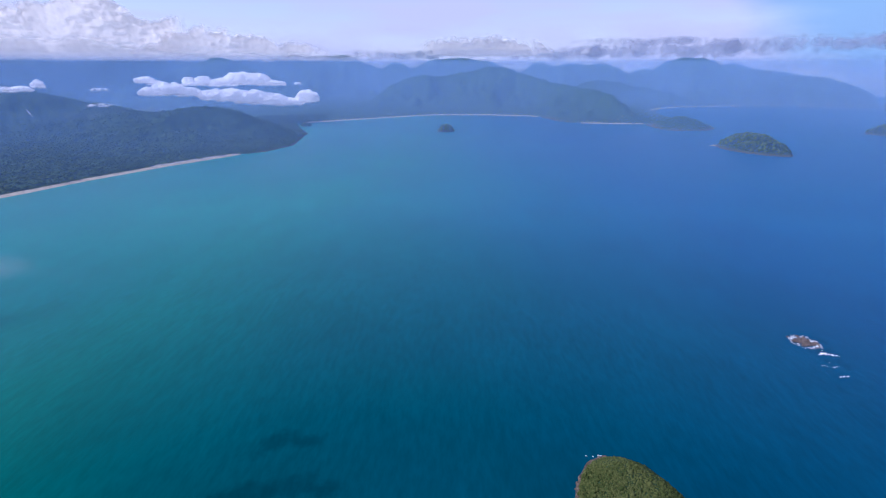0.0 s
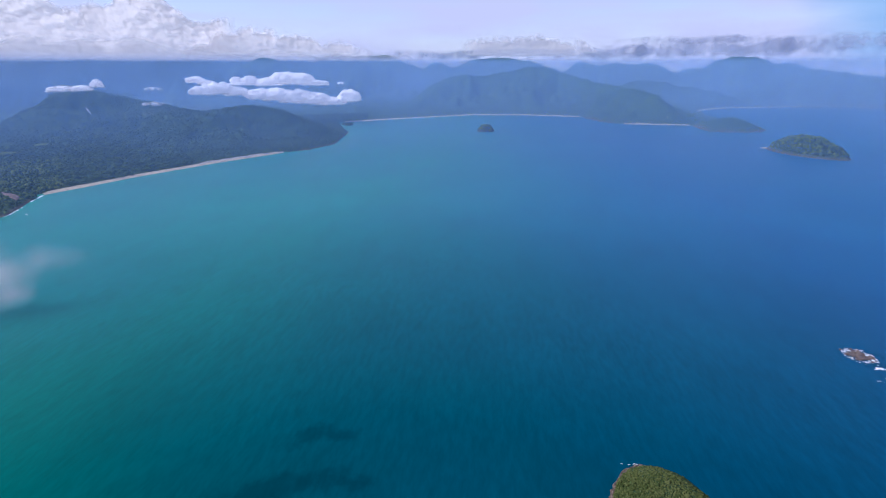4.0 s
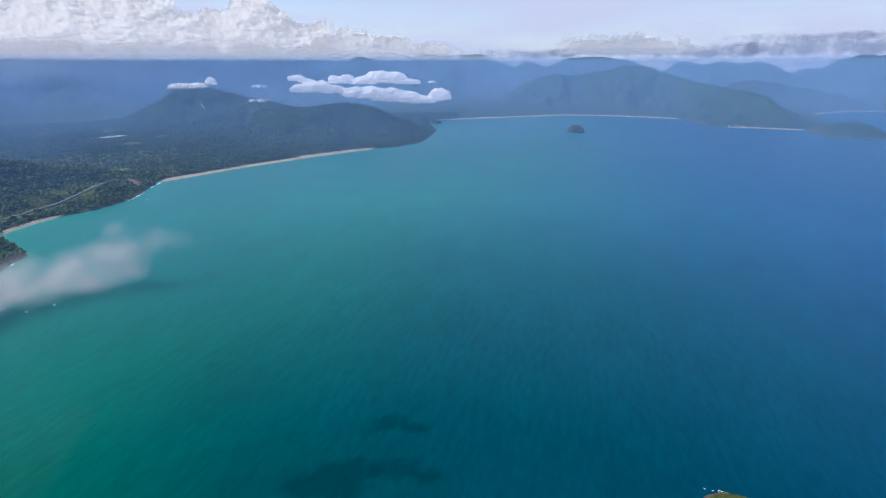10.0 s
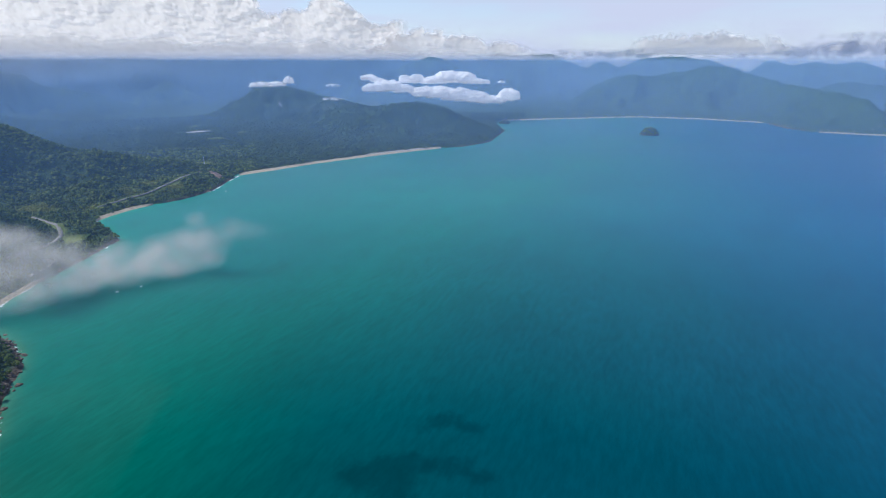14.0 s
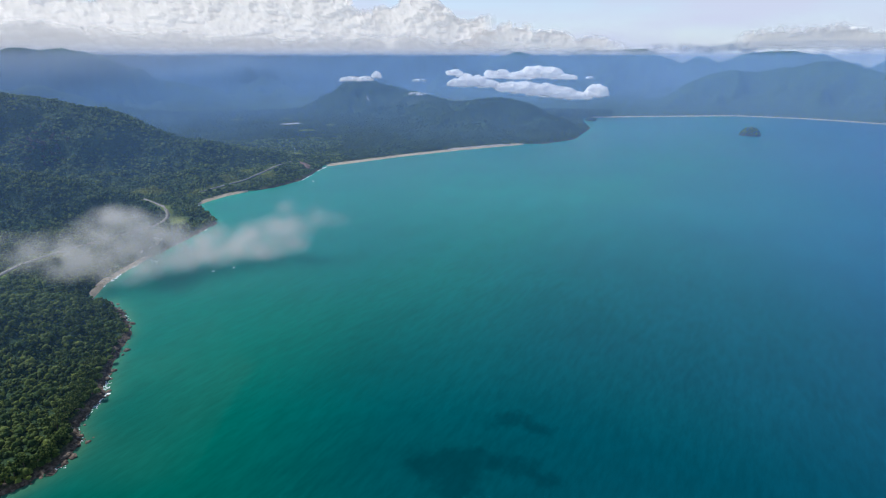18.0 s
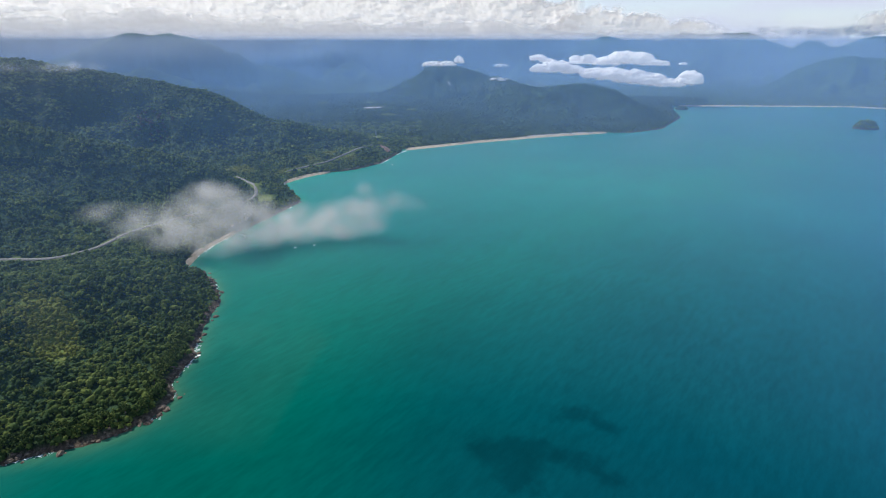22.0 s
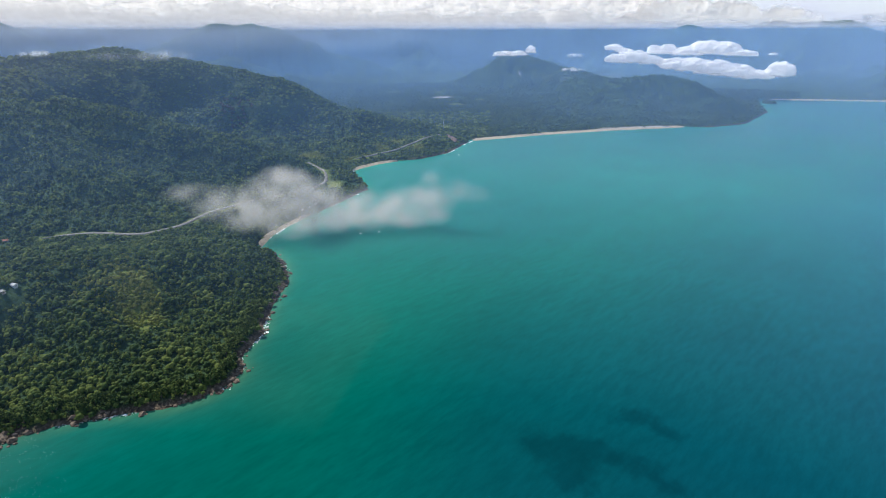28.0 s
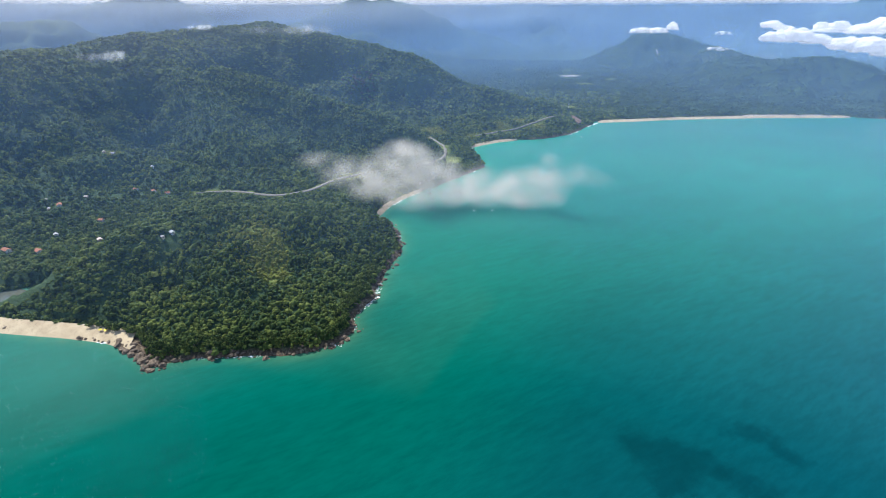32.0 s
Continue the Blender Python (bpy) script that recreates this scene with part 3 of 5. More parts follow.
# ---- islands ----
def island(cx, cy, rx, ry, turn, height, step, label, power=2.0, sand=None):
    """A small wooded island: a rocky rim and a domed hill."""
    n, mrows = int(2 * math.pi * max(rx, ry) / step), max(6, int(min(rx, ry) / step))
    t = np.linspace(0, 2 * math.pi, n + 1)
    q = np.linspace(1.06, 0.0, mrows)
    Q, Tt = np.meshgrid(q, t, indexing="ij")
    c, s = math.cos(radians(turn)), math.sin(radians(turn))
    rim = 1 + 0.07 * fbm(np.cos(Tt) * 100 + cx, np.sin(Tt) * 100 + cy, 60, 4, 9)
    u, v = Q * rx * rim * np.cos(Tt), Q * ry * rim * np.sin(Tt)
    x, y = cx + u * c - v * s, cy + u * s + v * c
    z = height * np.clip(1 - np.clip(Q, 0, 1) ** power, 0, 1) ** 0.8 * (1 + 0.25 * fbm(x, y, max(rx, ry) * 0.8, 3, 4)) - np.clip(Q - 1, 0, 1) * 40 + 1.0 * np.clip(1 - Q, 0, 0.2)
    rock = np.clip((Q - (0.945 if step < 4 else 0.975)) / 0.015, 0, 1)
    me = mesh_from("island_ground", np.stack([x, y, z], -1).reshape(-1, 3), grid_faces(mrows, n + 1)[:, ::-1], GROUND, True, {"rock": rock.ravel(), "grass": 0 * rock.ravel()})
    base = tagged(new("island"), label, "island")
    part("island_ground", me, base)
    return base, (x, y, z, Q)


ISLANDS = [
    (127, 243, 42, 82, 4, 27, 3, "small near island with a pale rocky rim and low green scrub", 2.6),
    (14, 2430, 38, 32, 0, 25, 6, "tiny steep wooded islet far out in the bay", 2.0),
    (1082, 1865, 138, 76, -70, 52, 8, "wooded island with a sandy spit at one end", 2.0),
    (1960, 2330, 130, 70, 0, 42, 10, "dark wooded island at the edge of the bay", 2.0),
    (-668, 2650, 28, 22, 0, 14, 6, "low wooded islet off the far cape", 2.0)]
ISLES = [island(*row) for row in ISLANDS]


part("sand_spit", strip("sand_spit", [(1040, 1990), (1022, 1992), (1005, 1988), (990, 1982)], (-9, -4, 4, 9), (-0.5, 1.6, 1.6, -0.5), SAND, 5, 3.0, 66), ISLES[2][0], "white sand spit")


# ---- forest ----
def crowns(name, px, py, pz, size, sides, rings, material, seed=0, squash=0.8, tone=None):
    """Tree crowns as uneven leafy domes, all in one mesh."""
    rng = np.random.default_rng(seed)
    n = len(px)
    per = sides * rings + 1
    t = np.arange(sides) / sides * 2 * math.pi
    V = np.zeros((n, per, 3))
    spin = rng.uniform(0, 6.28, n)
    for j in range(rings):
        f = j / rings
        lift, wide = [(-0.35, 0.72), (0.12, 1.0), (0.52, 0.78), (0.8, 0.42)][j] if rings == 4 else ([(-0.3, 0.85), (0.25, 1.0), (0.72, 0.6)][j] if rings == 3 else [(-0.25, 1.0), (0.5, 0.8)][j])
        ang = t[None] + spin[:, None] + j * 0.4
        rr = wide * size[:, None] * rng.uniform(0.66, 1.22, (n, sides)) * 0.5
        V[:, j * sides:(j + 1) * sides, 0] = px[:, None] + np.cos(ang) * rr
        V[:, j * sides:(j + 1) * sides, 1] = py[:, None] + np.sin(ang) * rr
        V[:, j * sides:(j + 1) * sides, 2] = pz[:, None] + (lift + rng.uniform(-0.16, 0.16, (n, sides))) * size[:, None] * squash
    V[:, -1] = np.stack([px + rng.uniform(-.1, .1, n) * size, py + rng.uniform(-.1, .1, n) * size, pz + rng.uniform(0.85, 1.05, n) * size * squash], -1)
    F = []
    for j in range(rings - 1):
        for i in range(sides):
            a, b = j * sides + i, j * sides + (i + 1) % sides
            F += [(a, b, b + sides), (a, b + sides, a + sides)]
    for i in range(sides):
        F.append(((rings - 1) * sides + i, (rings - 1) * sides + (i + 1) % sides, per - 1))
    F = (np.array(F)[None] + (np.arange(n) * per)[:, None, None]).reshape(-1, 3)
    return mesh_from(name, V.reshape(-1, 3), F, material, True, {"tone": np.repeat(rng.uniform(0, 1, n) if tone is None else tone, per)})


def scatter(a0, a1, r0, r1, size_of, fill, seed):
    """Places spread over a sector, about one per crown."""
    rng = np.random.default_rng(seed)
    out = []
    for q0, q1 in zip(np.geomspace(r0, r1, 13)[:-1], np.geomspace(r0, r1, 13)[1:]):
        s = size_of((q0 + q1) / 2)
        n = int(radians(a1 - a0) * (q1 * q1 - q0 * q0) / 2 / (s * s) * fill)
        a, r = rng.uniform(a0, a1, n), np.sqrt(rng.uniform(q0 * q0, q1 * q1, n))
        out.append(np.stack([-np.sin(np.radians(a)) * r, np.cos(np.radians(a)) * r, np.full(n, s)], -1))
    return np.concatenate(out), rng


# houses in the valley: x, y, width, depth, turn
HOUSES = [(-614, 33, 8, 5, 20, 0), (-611, 23, 6, 4, 20, 1), (-958, 14, 11, 8, 30, 2), (-1057, -5, 9, 7, 60, 0), (-1063, -17, 8, 6, 10, 3), (-910, -86, 13, 8, 0, 2), (-905, -99, 8, 6, 0, 1),
          (-842, -38, 12, 8, 40, 2), (-760, -42, 9, 7, 10, 3), (-812, -90, 10, 7, 0, 0), (-1006, 47, 10, 6, 0, 0), (-940, 38, 9, 7, 15, 2), (-921, 56, 10, 7, 70, 2), (-780, -139, 15, 9, 30, 2),
          (-758, -106, 14, 9, 20, 2), (-943, -53, 8, 6, 50, 3), (-950, -103, 8, 6, 20, 0)]
HOUSES_CLEAR = [(x, y) for x, y, *_ in HOUSES] + [(x + 9, y) for x, y, *_ in HOUSES] + []


def clear_of(p, spots, r):
    ok = np.ones(len(p), bool)
    for q in spots:
        ok &= np.hypot(p[:, 0] - q[0], p[:, 1] - q[1]) > r
    return ok


def forest(name, a0, a1, r0, r1, size_of, fill, sides, rings, seed, label, lobes=0):
    p, rng = scatter(a0, a1, r0, r1, size_of, fill, seed)
    z, sd, rock, grass, beach, road = heights(p[:, 0], p[:, 1])
    if name == "plain_forest":
        r, a = np.hypot(p[:, 0], p[:, 1]), np.degrees(np.arctan2(-p[:, 0], p[:, 1]))
        sd = np.where((a > 40) & (r < 2050), 0, sd)
    pond = [(x + 14, y + 2) for x, y in LAGOON]
    keep = (to_line(p[:, 0], p[:, 1], CLEARING)[0] > 48) & (to_line(p[:, 0], p[:, 1], SCAR)[0] > 11) & (sd > 4.5) & (to_line(p[:, 0], p[:, 1], pond)[0] > 26) & clear_of(p, HOUSES_CLEAR, 5.0) & (grass < 0.4) & (road > 7.0) & (beach > 16) & (z > 0.4)
    p, z = p[keep], z[keep]
    size = p[:, 2] * rng.lognormal(-0.05, 0.40, len(p)).clip(0.4, 2.2)
    if lobes:
        # each crown is a dome of several leafy lobes
        n = len(p)
        t, q = rng.uniform(0, 2 * math.pi, (n, lobes)), np.sqrt(rng.uniform(0, 1, (n, lobes)))
        lift = size * rng.uniform(0.02, 0.26, n)
        x = (p[:, :1] + np.cos(t) * q * 0.46 * size[:, None]).ravel()
        y = (p[:, 1:2] + np.sin(t) * q * 0.46 * size[:, None]).ravel()
        up = (z[:, None] + lift[:, None] + 0.25 * size[:, None] * (1 - q * q)).ravel()
        small = (size[:, None] * rng.uniform(0.44, 0.74, (n, lobes))).ravel()
        me = crowns(name, x, y, up, small, sides, rings, LEAF, seed, 0.5, np.repeat(rng.uniform(0, 1, n), lobes))
        return tagged(new(name, me), label, "forest", kind="stuff")
    me = crowns(name, p[:, 0], p[:, 1], z + size * rng.uniform(0.08, 0.3, len(p)), size, sides, rings, PLAIN_LEAF if name == "plain_forest" else LEAF, seed, 0.16 if name == "plain_forest" else 0.34)
    return tagged(new(name, me), label, "forest", kind="stuff")


forest("headland_forest", 60, 108, 400, 900, lambda r: 4.6, 1.9, 5, 2, 1, "dense dark green coastal rainforest canopy on the near headland", 3)
forest("hillside_forest", 40, 112, 900, 1350, lambda r: 6.2, 1.5, 4, 2, 2, "dense green rainforest covering the steep hills behind the coast road", 2)
forest("upper_forest", 40, 112, 1350, 2050, lambda r: 6.6, 1.2, 4, 2, 4, "dense dark rainforest on the upper hills")
forest("plain_forest", 12, 64, 1480, 3300, lambda r: 10.0, 0.95, 4, 2, 3, "flat dark forest on the coastal plain behind the long beach")


def island_scrub(n, k, size, label):
    """Low trees over one island's dome."""
    base, (x, y, z, q) = ISLES[k]
    cx, cy, rx, ry, turn, height, _, _, power = ISLANDS[k]
    rng = np.random.default_rng(70 + k)
    a, f = rng.uniform(0, 2 * math.pi, n), np.sqrt(rng.uniform(0, 0.88, n))
    c, s_ = math.cos(radians(turn)), math.sin(radians(turn))
    u, v = f * rx * np.cos(a), f * ry * np.sin(a)
    px, py = cx + u * c - v * s_, cy + u * s_ + v * c
    pz = height * (1 - f ** power) ** 0.8 * (1 + 0.25 * fbm(px, py, max(rx, ry) * 0.8, 3, 4))
    sz = size * rng.lognormal(0, 0.3, n)
    ob = part("island_canopy", crowns("island_canopy", px, py, pz + sz * 0.1, sz, 4 if k == 0 else 6, 2 if k == 0 else 3, LOW_SCRUB if k == 0 else LEAF, 80 + k, 0.45), base, label)
    ob["kind"] = "stuff"


def scrub_patch(seed):
    """Low bright shrubs on the cleared places near the coast."""
    rng = np.random.default_rng(seed)
    P = []
    for gx, gy, r in GRASS[:15]:
        n = int(r * r * 0.4)
        P.append(np.stack([rng.normal(gx, r * 0.7, n), rng.normal(gy, r * 0.7, n)], -1))
    p = np.concatenate(P)
    z, sd, _, _, beach, road = heights(p[:, 0], p[:, 1])
    ok = (sd > 8) & (beach > 20) & (road > 8)
    p, z = p[ok], z[ok]
    size = rng.uniform(2.0, 4.6, len(p))
    return tagged(new("scrub", crowns("scrub", p[:, 0], p[:, 1], z + 0.9, size, 6, 3, SCRUB, seed, 0.5, rng.uniform(0.6, 1.0, len(p)))), "low bright yellow-green shrubs on cleared ground", "shrubs", kind="stuff")


scrub_patch(44)
# yellow-green trees on the crest of the headland
rng = np.random.default_rng(45)
tx, ty = rng.normal(-575, 30, 150), rng.normal(100, 26, 150)
tx, ty = np.repeat(tx, 6), np.repeat(ty, 6)
tone = np.repeat(rng.uniform(0.4, 1.0, 150), 6)
tx, ty = tx + rng.normal(0, 1.6, 900), ty + rng.normal(0, 1.6, 900)
tagged(new("crest_trees", crowns("crest_trees", tx, ty, heights(tx, ty)[0] + rng.uniform(0.8, 2.4, 900), rng.uniform(1.6, 3.4, 900), 5, 3, SCRUB, 46, 0.5, tone)),
       "yellow-green trees on the crest of the headland", "trees", kind="stuff")
island_scrub(15000, 0, 1.5, "low yellow-green coastal scrub")
island_scrub(300, 1, 7, "dark green trees")
island_scrub(1300, 2, 9, "dark green trees")
island_scrub(700, 3, 9, "dark green trees")
island_scrub(200, 4, 6, "dark green trees")


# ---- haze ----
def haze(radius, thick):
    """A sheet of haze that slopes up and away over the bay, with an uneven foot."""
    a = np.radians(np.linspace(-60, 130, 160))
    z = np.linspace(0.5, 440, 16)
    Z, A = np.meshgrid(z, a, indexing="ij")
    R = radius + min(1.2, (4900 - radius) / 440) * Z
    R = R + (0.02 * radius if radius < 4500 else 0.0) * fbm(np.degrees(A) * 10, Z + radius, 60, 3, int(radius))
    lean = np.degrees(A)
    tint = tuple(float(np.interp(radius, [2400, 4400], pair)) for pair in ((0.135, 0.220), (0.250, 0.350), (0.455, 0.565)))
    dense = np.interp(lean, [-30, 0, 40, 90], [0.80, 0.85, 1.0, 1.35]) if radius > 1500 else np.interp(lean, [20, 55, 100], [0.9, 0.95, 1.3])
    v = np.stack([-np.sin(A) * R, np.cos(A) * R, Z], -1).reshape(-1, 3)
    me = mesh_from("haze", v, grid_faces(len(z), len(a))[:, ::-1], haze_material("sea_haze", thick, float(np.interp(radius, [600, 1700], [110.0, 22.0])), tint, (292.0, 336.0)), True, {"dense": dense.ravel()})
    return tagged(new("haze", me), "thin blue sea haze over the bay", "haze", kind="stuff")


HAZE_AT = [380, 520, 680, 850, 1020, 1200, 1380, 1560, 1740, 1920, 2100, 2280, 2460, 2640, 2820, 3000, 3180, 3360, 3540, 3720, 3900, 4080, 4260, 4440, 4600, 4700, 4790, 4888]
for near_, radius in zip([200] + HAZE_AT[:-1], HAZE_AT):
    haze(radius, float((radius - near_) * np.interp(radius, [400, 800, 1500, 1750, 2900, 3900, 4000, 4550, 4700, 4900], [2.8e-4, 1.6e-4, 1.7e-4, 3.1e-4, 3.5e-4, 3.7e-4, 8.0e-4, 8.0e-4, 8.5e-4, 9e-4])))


# ---- clouds ----
def noise3(x, y, z, size, octaves=3, seed=0):
    """Fractal noise in space, from -1 to 1."""
    total, amp, k = 0 * x, 0.55, 1.0 / size
    for o in range(octaves):
        fz = z * k + 11.7 * o
        i0 = np.floor(fz)
        t = fz - i0
        t = t * t * (3 - 2 * t)
        lo, hi = value_noise(x * k + i0 * 37.3, y * k + i0 * 71.9, seed + o), value_noise(x * k + (i0 + 1) * 37.3, y * k + (i0 + 1) * 71.9, seed + o)
        total = total + amp * (2 * (lo + (hi - lo) * t) - 1)
        amp, k = amp * 0.5, k * 2.1
    return total


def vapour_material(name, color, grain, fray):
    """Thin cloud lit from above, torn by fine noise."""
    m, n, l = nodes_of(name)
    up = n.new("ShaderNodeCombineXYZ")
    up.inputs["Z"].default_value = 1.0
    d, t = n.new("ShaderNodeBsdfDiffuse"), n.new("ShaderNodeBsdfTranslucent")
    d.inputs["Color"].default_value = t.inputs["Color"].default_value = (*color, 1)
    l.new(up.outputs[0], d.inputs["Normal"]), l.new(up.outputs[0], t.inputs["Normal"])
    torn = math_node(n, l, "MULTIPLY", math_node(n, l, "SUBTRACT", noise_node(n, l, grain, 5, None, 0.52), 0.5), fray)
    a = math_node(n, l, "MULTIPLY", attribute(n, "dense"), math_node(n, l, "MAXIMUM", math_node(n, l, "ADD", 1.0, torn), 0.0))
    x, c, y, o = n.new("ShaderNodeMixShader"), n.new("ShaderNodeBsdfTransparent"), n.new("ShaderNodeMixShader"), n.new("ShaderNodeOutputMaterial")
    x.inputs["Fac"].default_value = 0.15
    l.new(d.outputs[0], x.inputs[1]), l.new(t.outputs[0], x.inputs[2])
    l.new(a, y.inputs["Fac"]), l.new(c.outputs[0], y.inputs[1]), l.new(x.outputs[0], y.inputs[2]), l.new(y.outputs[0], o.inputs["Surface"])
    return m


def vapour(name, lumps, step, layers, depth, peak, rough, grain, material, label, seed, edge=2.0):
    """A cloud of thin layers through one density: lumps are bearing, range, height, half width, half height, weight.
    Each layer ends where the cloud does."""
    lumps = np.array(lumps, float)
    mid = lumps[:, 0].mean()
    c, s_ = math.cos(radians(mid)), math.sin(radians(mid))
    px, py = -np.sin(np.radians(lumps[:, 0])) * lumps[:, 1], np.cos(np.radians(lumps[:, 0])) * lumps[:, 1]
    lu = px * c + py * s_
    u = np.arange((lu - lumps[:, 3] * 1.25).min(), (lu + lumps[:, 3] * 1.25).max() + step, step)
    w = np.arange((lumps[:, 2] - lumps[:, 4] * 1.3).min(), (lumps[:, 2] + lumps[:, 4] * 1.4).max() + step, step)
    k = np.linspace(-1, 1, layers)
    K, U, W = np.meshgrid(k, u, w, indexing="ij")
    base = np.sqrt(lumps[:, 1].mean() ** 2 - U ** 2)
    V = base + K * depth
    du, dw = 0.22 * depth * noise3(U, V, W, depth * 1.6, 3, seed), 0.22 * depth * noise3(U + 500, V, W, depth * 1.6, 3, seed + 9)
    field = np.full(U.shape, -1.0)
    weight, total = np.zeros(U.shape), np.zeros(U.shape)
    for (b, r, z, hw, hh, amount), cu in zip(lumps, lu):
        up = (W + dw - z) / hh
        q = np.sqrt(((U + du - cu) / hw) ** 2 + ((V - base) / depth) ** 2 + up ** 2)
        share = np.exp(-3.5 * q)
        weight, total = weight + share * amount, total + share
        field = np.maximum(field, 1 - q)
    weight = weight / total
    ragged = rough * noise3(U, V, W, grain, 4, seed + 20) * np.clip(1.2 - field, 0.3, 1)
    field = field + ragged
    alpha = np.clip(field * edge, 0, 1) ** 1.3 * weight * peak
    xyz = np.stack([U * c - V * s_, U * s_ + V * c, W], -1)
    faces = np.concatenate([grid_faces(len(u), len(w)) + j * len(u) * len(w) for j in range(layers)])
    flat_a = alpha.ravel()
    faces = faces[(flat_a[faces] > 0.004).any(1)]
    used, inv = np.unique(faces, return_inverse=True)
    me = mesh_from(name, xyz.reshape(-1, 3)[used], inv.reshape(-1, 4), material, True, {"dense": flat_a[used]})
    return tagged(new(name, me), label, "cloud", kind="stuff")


def domes(x, y, size, seed):
    """Round heads packed side by side, from 0 between them to 1 on top."""
    x, y = x / size, y / size
    ix, iy = np.floor(x), np.floor(y)
    best = 0 * x
    for dx in (-1, 0, 1):
        for dy in (-1, 0, 1):
            cx, cy = ix + dx, iy + dy
            r = 0.62 + 0.45 * lattice(cx, cy, seed + 2)
            q = ((x - cx - lattice(cx, cy, seed)) ** 2 + (y - cy - lattice(cx, cy, seed + 1)) ** 2) / (r * r)
            best = np.maximum(best, np.sqrt(np.clip(1 - q, 0, 1)) * r)
    return best


def cloud_wall(name, a0, a1, r, base, crest, relief, label, seed, material, soft=0.35, heads=1.0, step=0.1):
    """A long bank of cumulus: a soft flat foot and heaped heads, standing out towards the bay. Bearings and elevations in degrees."""
    a = np.arange(a0, a1 + step, step)
    top = max(q for _, q in crest) + 1.0
    e = np.arange(base - 0.5, top, step)
    E, A = np.meshgrid(e, a, indexing="ij")
    wx, wy = A + 0.5 * fbm(A * 10, E * 10, 12, 4, seed), E * 1.25 + 0.4 * fbm(A * 10 + 90, E * 10, 12, 4, seed + 4)
    wx, wy = wx + 0.06 * fbm(A * 10, E * 10, 2.5, 3, seed + 60), wy + 0.06 * fbm(A * 10 + 50, E * 10, 2.5, 3, seed + 61)
    h = 0.50 * domes(wx, wy, 3.4 * heads, seed) + 0.30 * domes(wx, wy, 1.5 * heads, seed + 11) + 0.13 * domes(wx, wy, 0.65 * heads, seed + 23) + 0.04 * domes(wx, wy, 0.3 * heads, seed + 31)
    line = np.interp(A, [q for q, _ in crest], [q for _, q in crest]) + 0.7 * fbm(A * 10, 0 * A, 40, 3, seed + 7)
    inside = (line - E) / 0.9 + (h - 0.55) * 1.7
    ends = np.clip(np.minimum(A - a0, a1 - A) / 1.5, 0, 1)
    foot = (E - base) / 0.2 + 0.5 * fbm(A * 4, E * 30, 12, 4, seed + 40) + 0.9
    alpha = np.clip(inside / soft, 0, 1) * ends * np.clip(foot, 0, 1)
    grown = np.clip((E - base - 0.4) / np.maximum(line - base - 0.4, 0.4), 0.10, 1)
    rr = r - relief * h * grown - 0.12 * relief * fbm(A * 14, E * 40, 10, 4, seed + 50)
    z = 280 + r * np.tan(np.radians(E))
    xyz = np.stack([-np.sin(np.radians(A)) * rr, np.cos(np.radians(A)) * rr, z], -1).reshape(-1, 3)
    faces = grid_faces(len(e), len(a))
    flat_a = alpha.ravel()
    faces = faces[(flat_a[faces] > 0.004).any(1)]
    used, inv = np.unique(faces, return_inverse=True)
    me = mesh_from(name, xyz[used], inv.reshape(-1, 4), material, True, {"dense": flat_a[used]})
    return tagged(new(name, me), label, "cloud", kind="stuff")


def bank_material(name, color, glow, fray=0.0, lumpy=0.3):
    m, n, l = nodes_of(name)
    d, t, x = n.new("ShaderNodeBsdfDiffuse"), n.new("ShaderNodeBsdfTranslucent"), n.new("ShaderNodeMixShader")
    d.inputs["Color"].default_value = t.inputs["Color"].default_value = (*color, 1)
    x.inputs["Fac"].default_value = 0.3
    k = n.new("ShaderNodeBump")
    k.inputs["Strength"].default_value, k.inputs["Distance"].default_value = lumpy, 10.0
    l.new(noise_node(n, l, 0.05 if fray else 0.02, 6, None, 0.6), k.inputs["Height"])
    l.new(k.outputs["Normal"], d.inputs["Normal"])
    l.new(d.outputs[0], x.inputs[1]), l.new(t.outputs[0], x.inputs[2])
    # clouds glow by themselves here, in place of sunlight scattered inside them
    e, add = n.new("ShaderNodeEmission"), n.new("ShaderNodeAddShader")
    e.inputs["Color"].default_value, e.inputs["Strength"].default_value = (1.0, 0.94, 0.96, 1), glow
    l.new(x.outputs[0], add.inputs[0]), l.new(e.outputs[0], add.inputs[1])
    c, y, o = n.new("ShaderNodeBsdfTransparent"), n.new("ShaderNodeMixShader"), n.new("ShaderNodeOutputMaterial")
    dense = attribute(n, "dense")
    if fray:
        torn = math_node(n, l, "MULTIPLY", math_node(n, l, "SUBTRACT", noise_node(n, l, 0.035, 6, None, 0.62), 0.5), fray)
        dense = range_node(n, l, math_node(n, l, "ADD", dense, torn), 0.15, 0.85)
    l.new(dense, y.inputs["Fac"])
    l.new(c.outputs[0], y.inputs[1]), l.new(add.outputs[0], y.inputs[2]), l.new(y.outputs[0], o.inputs["Surface"])
    return m


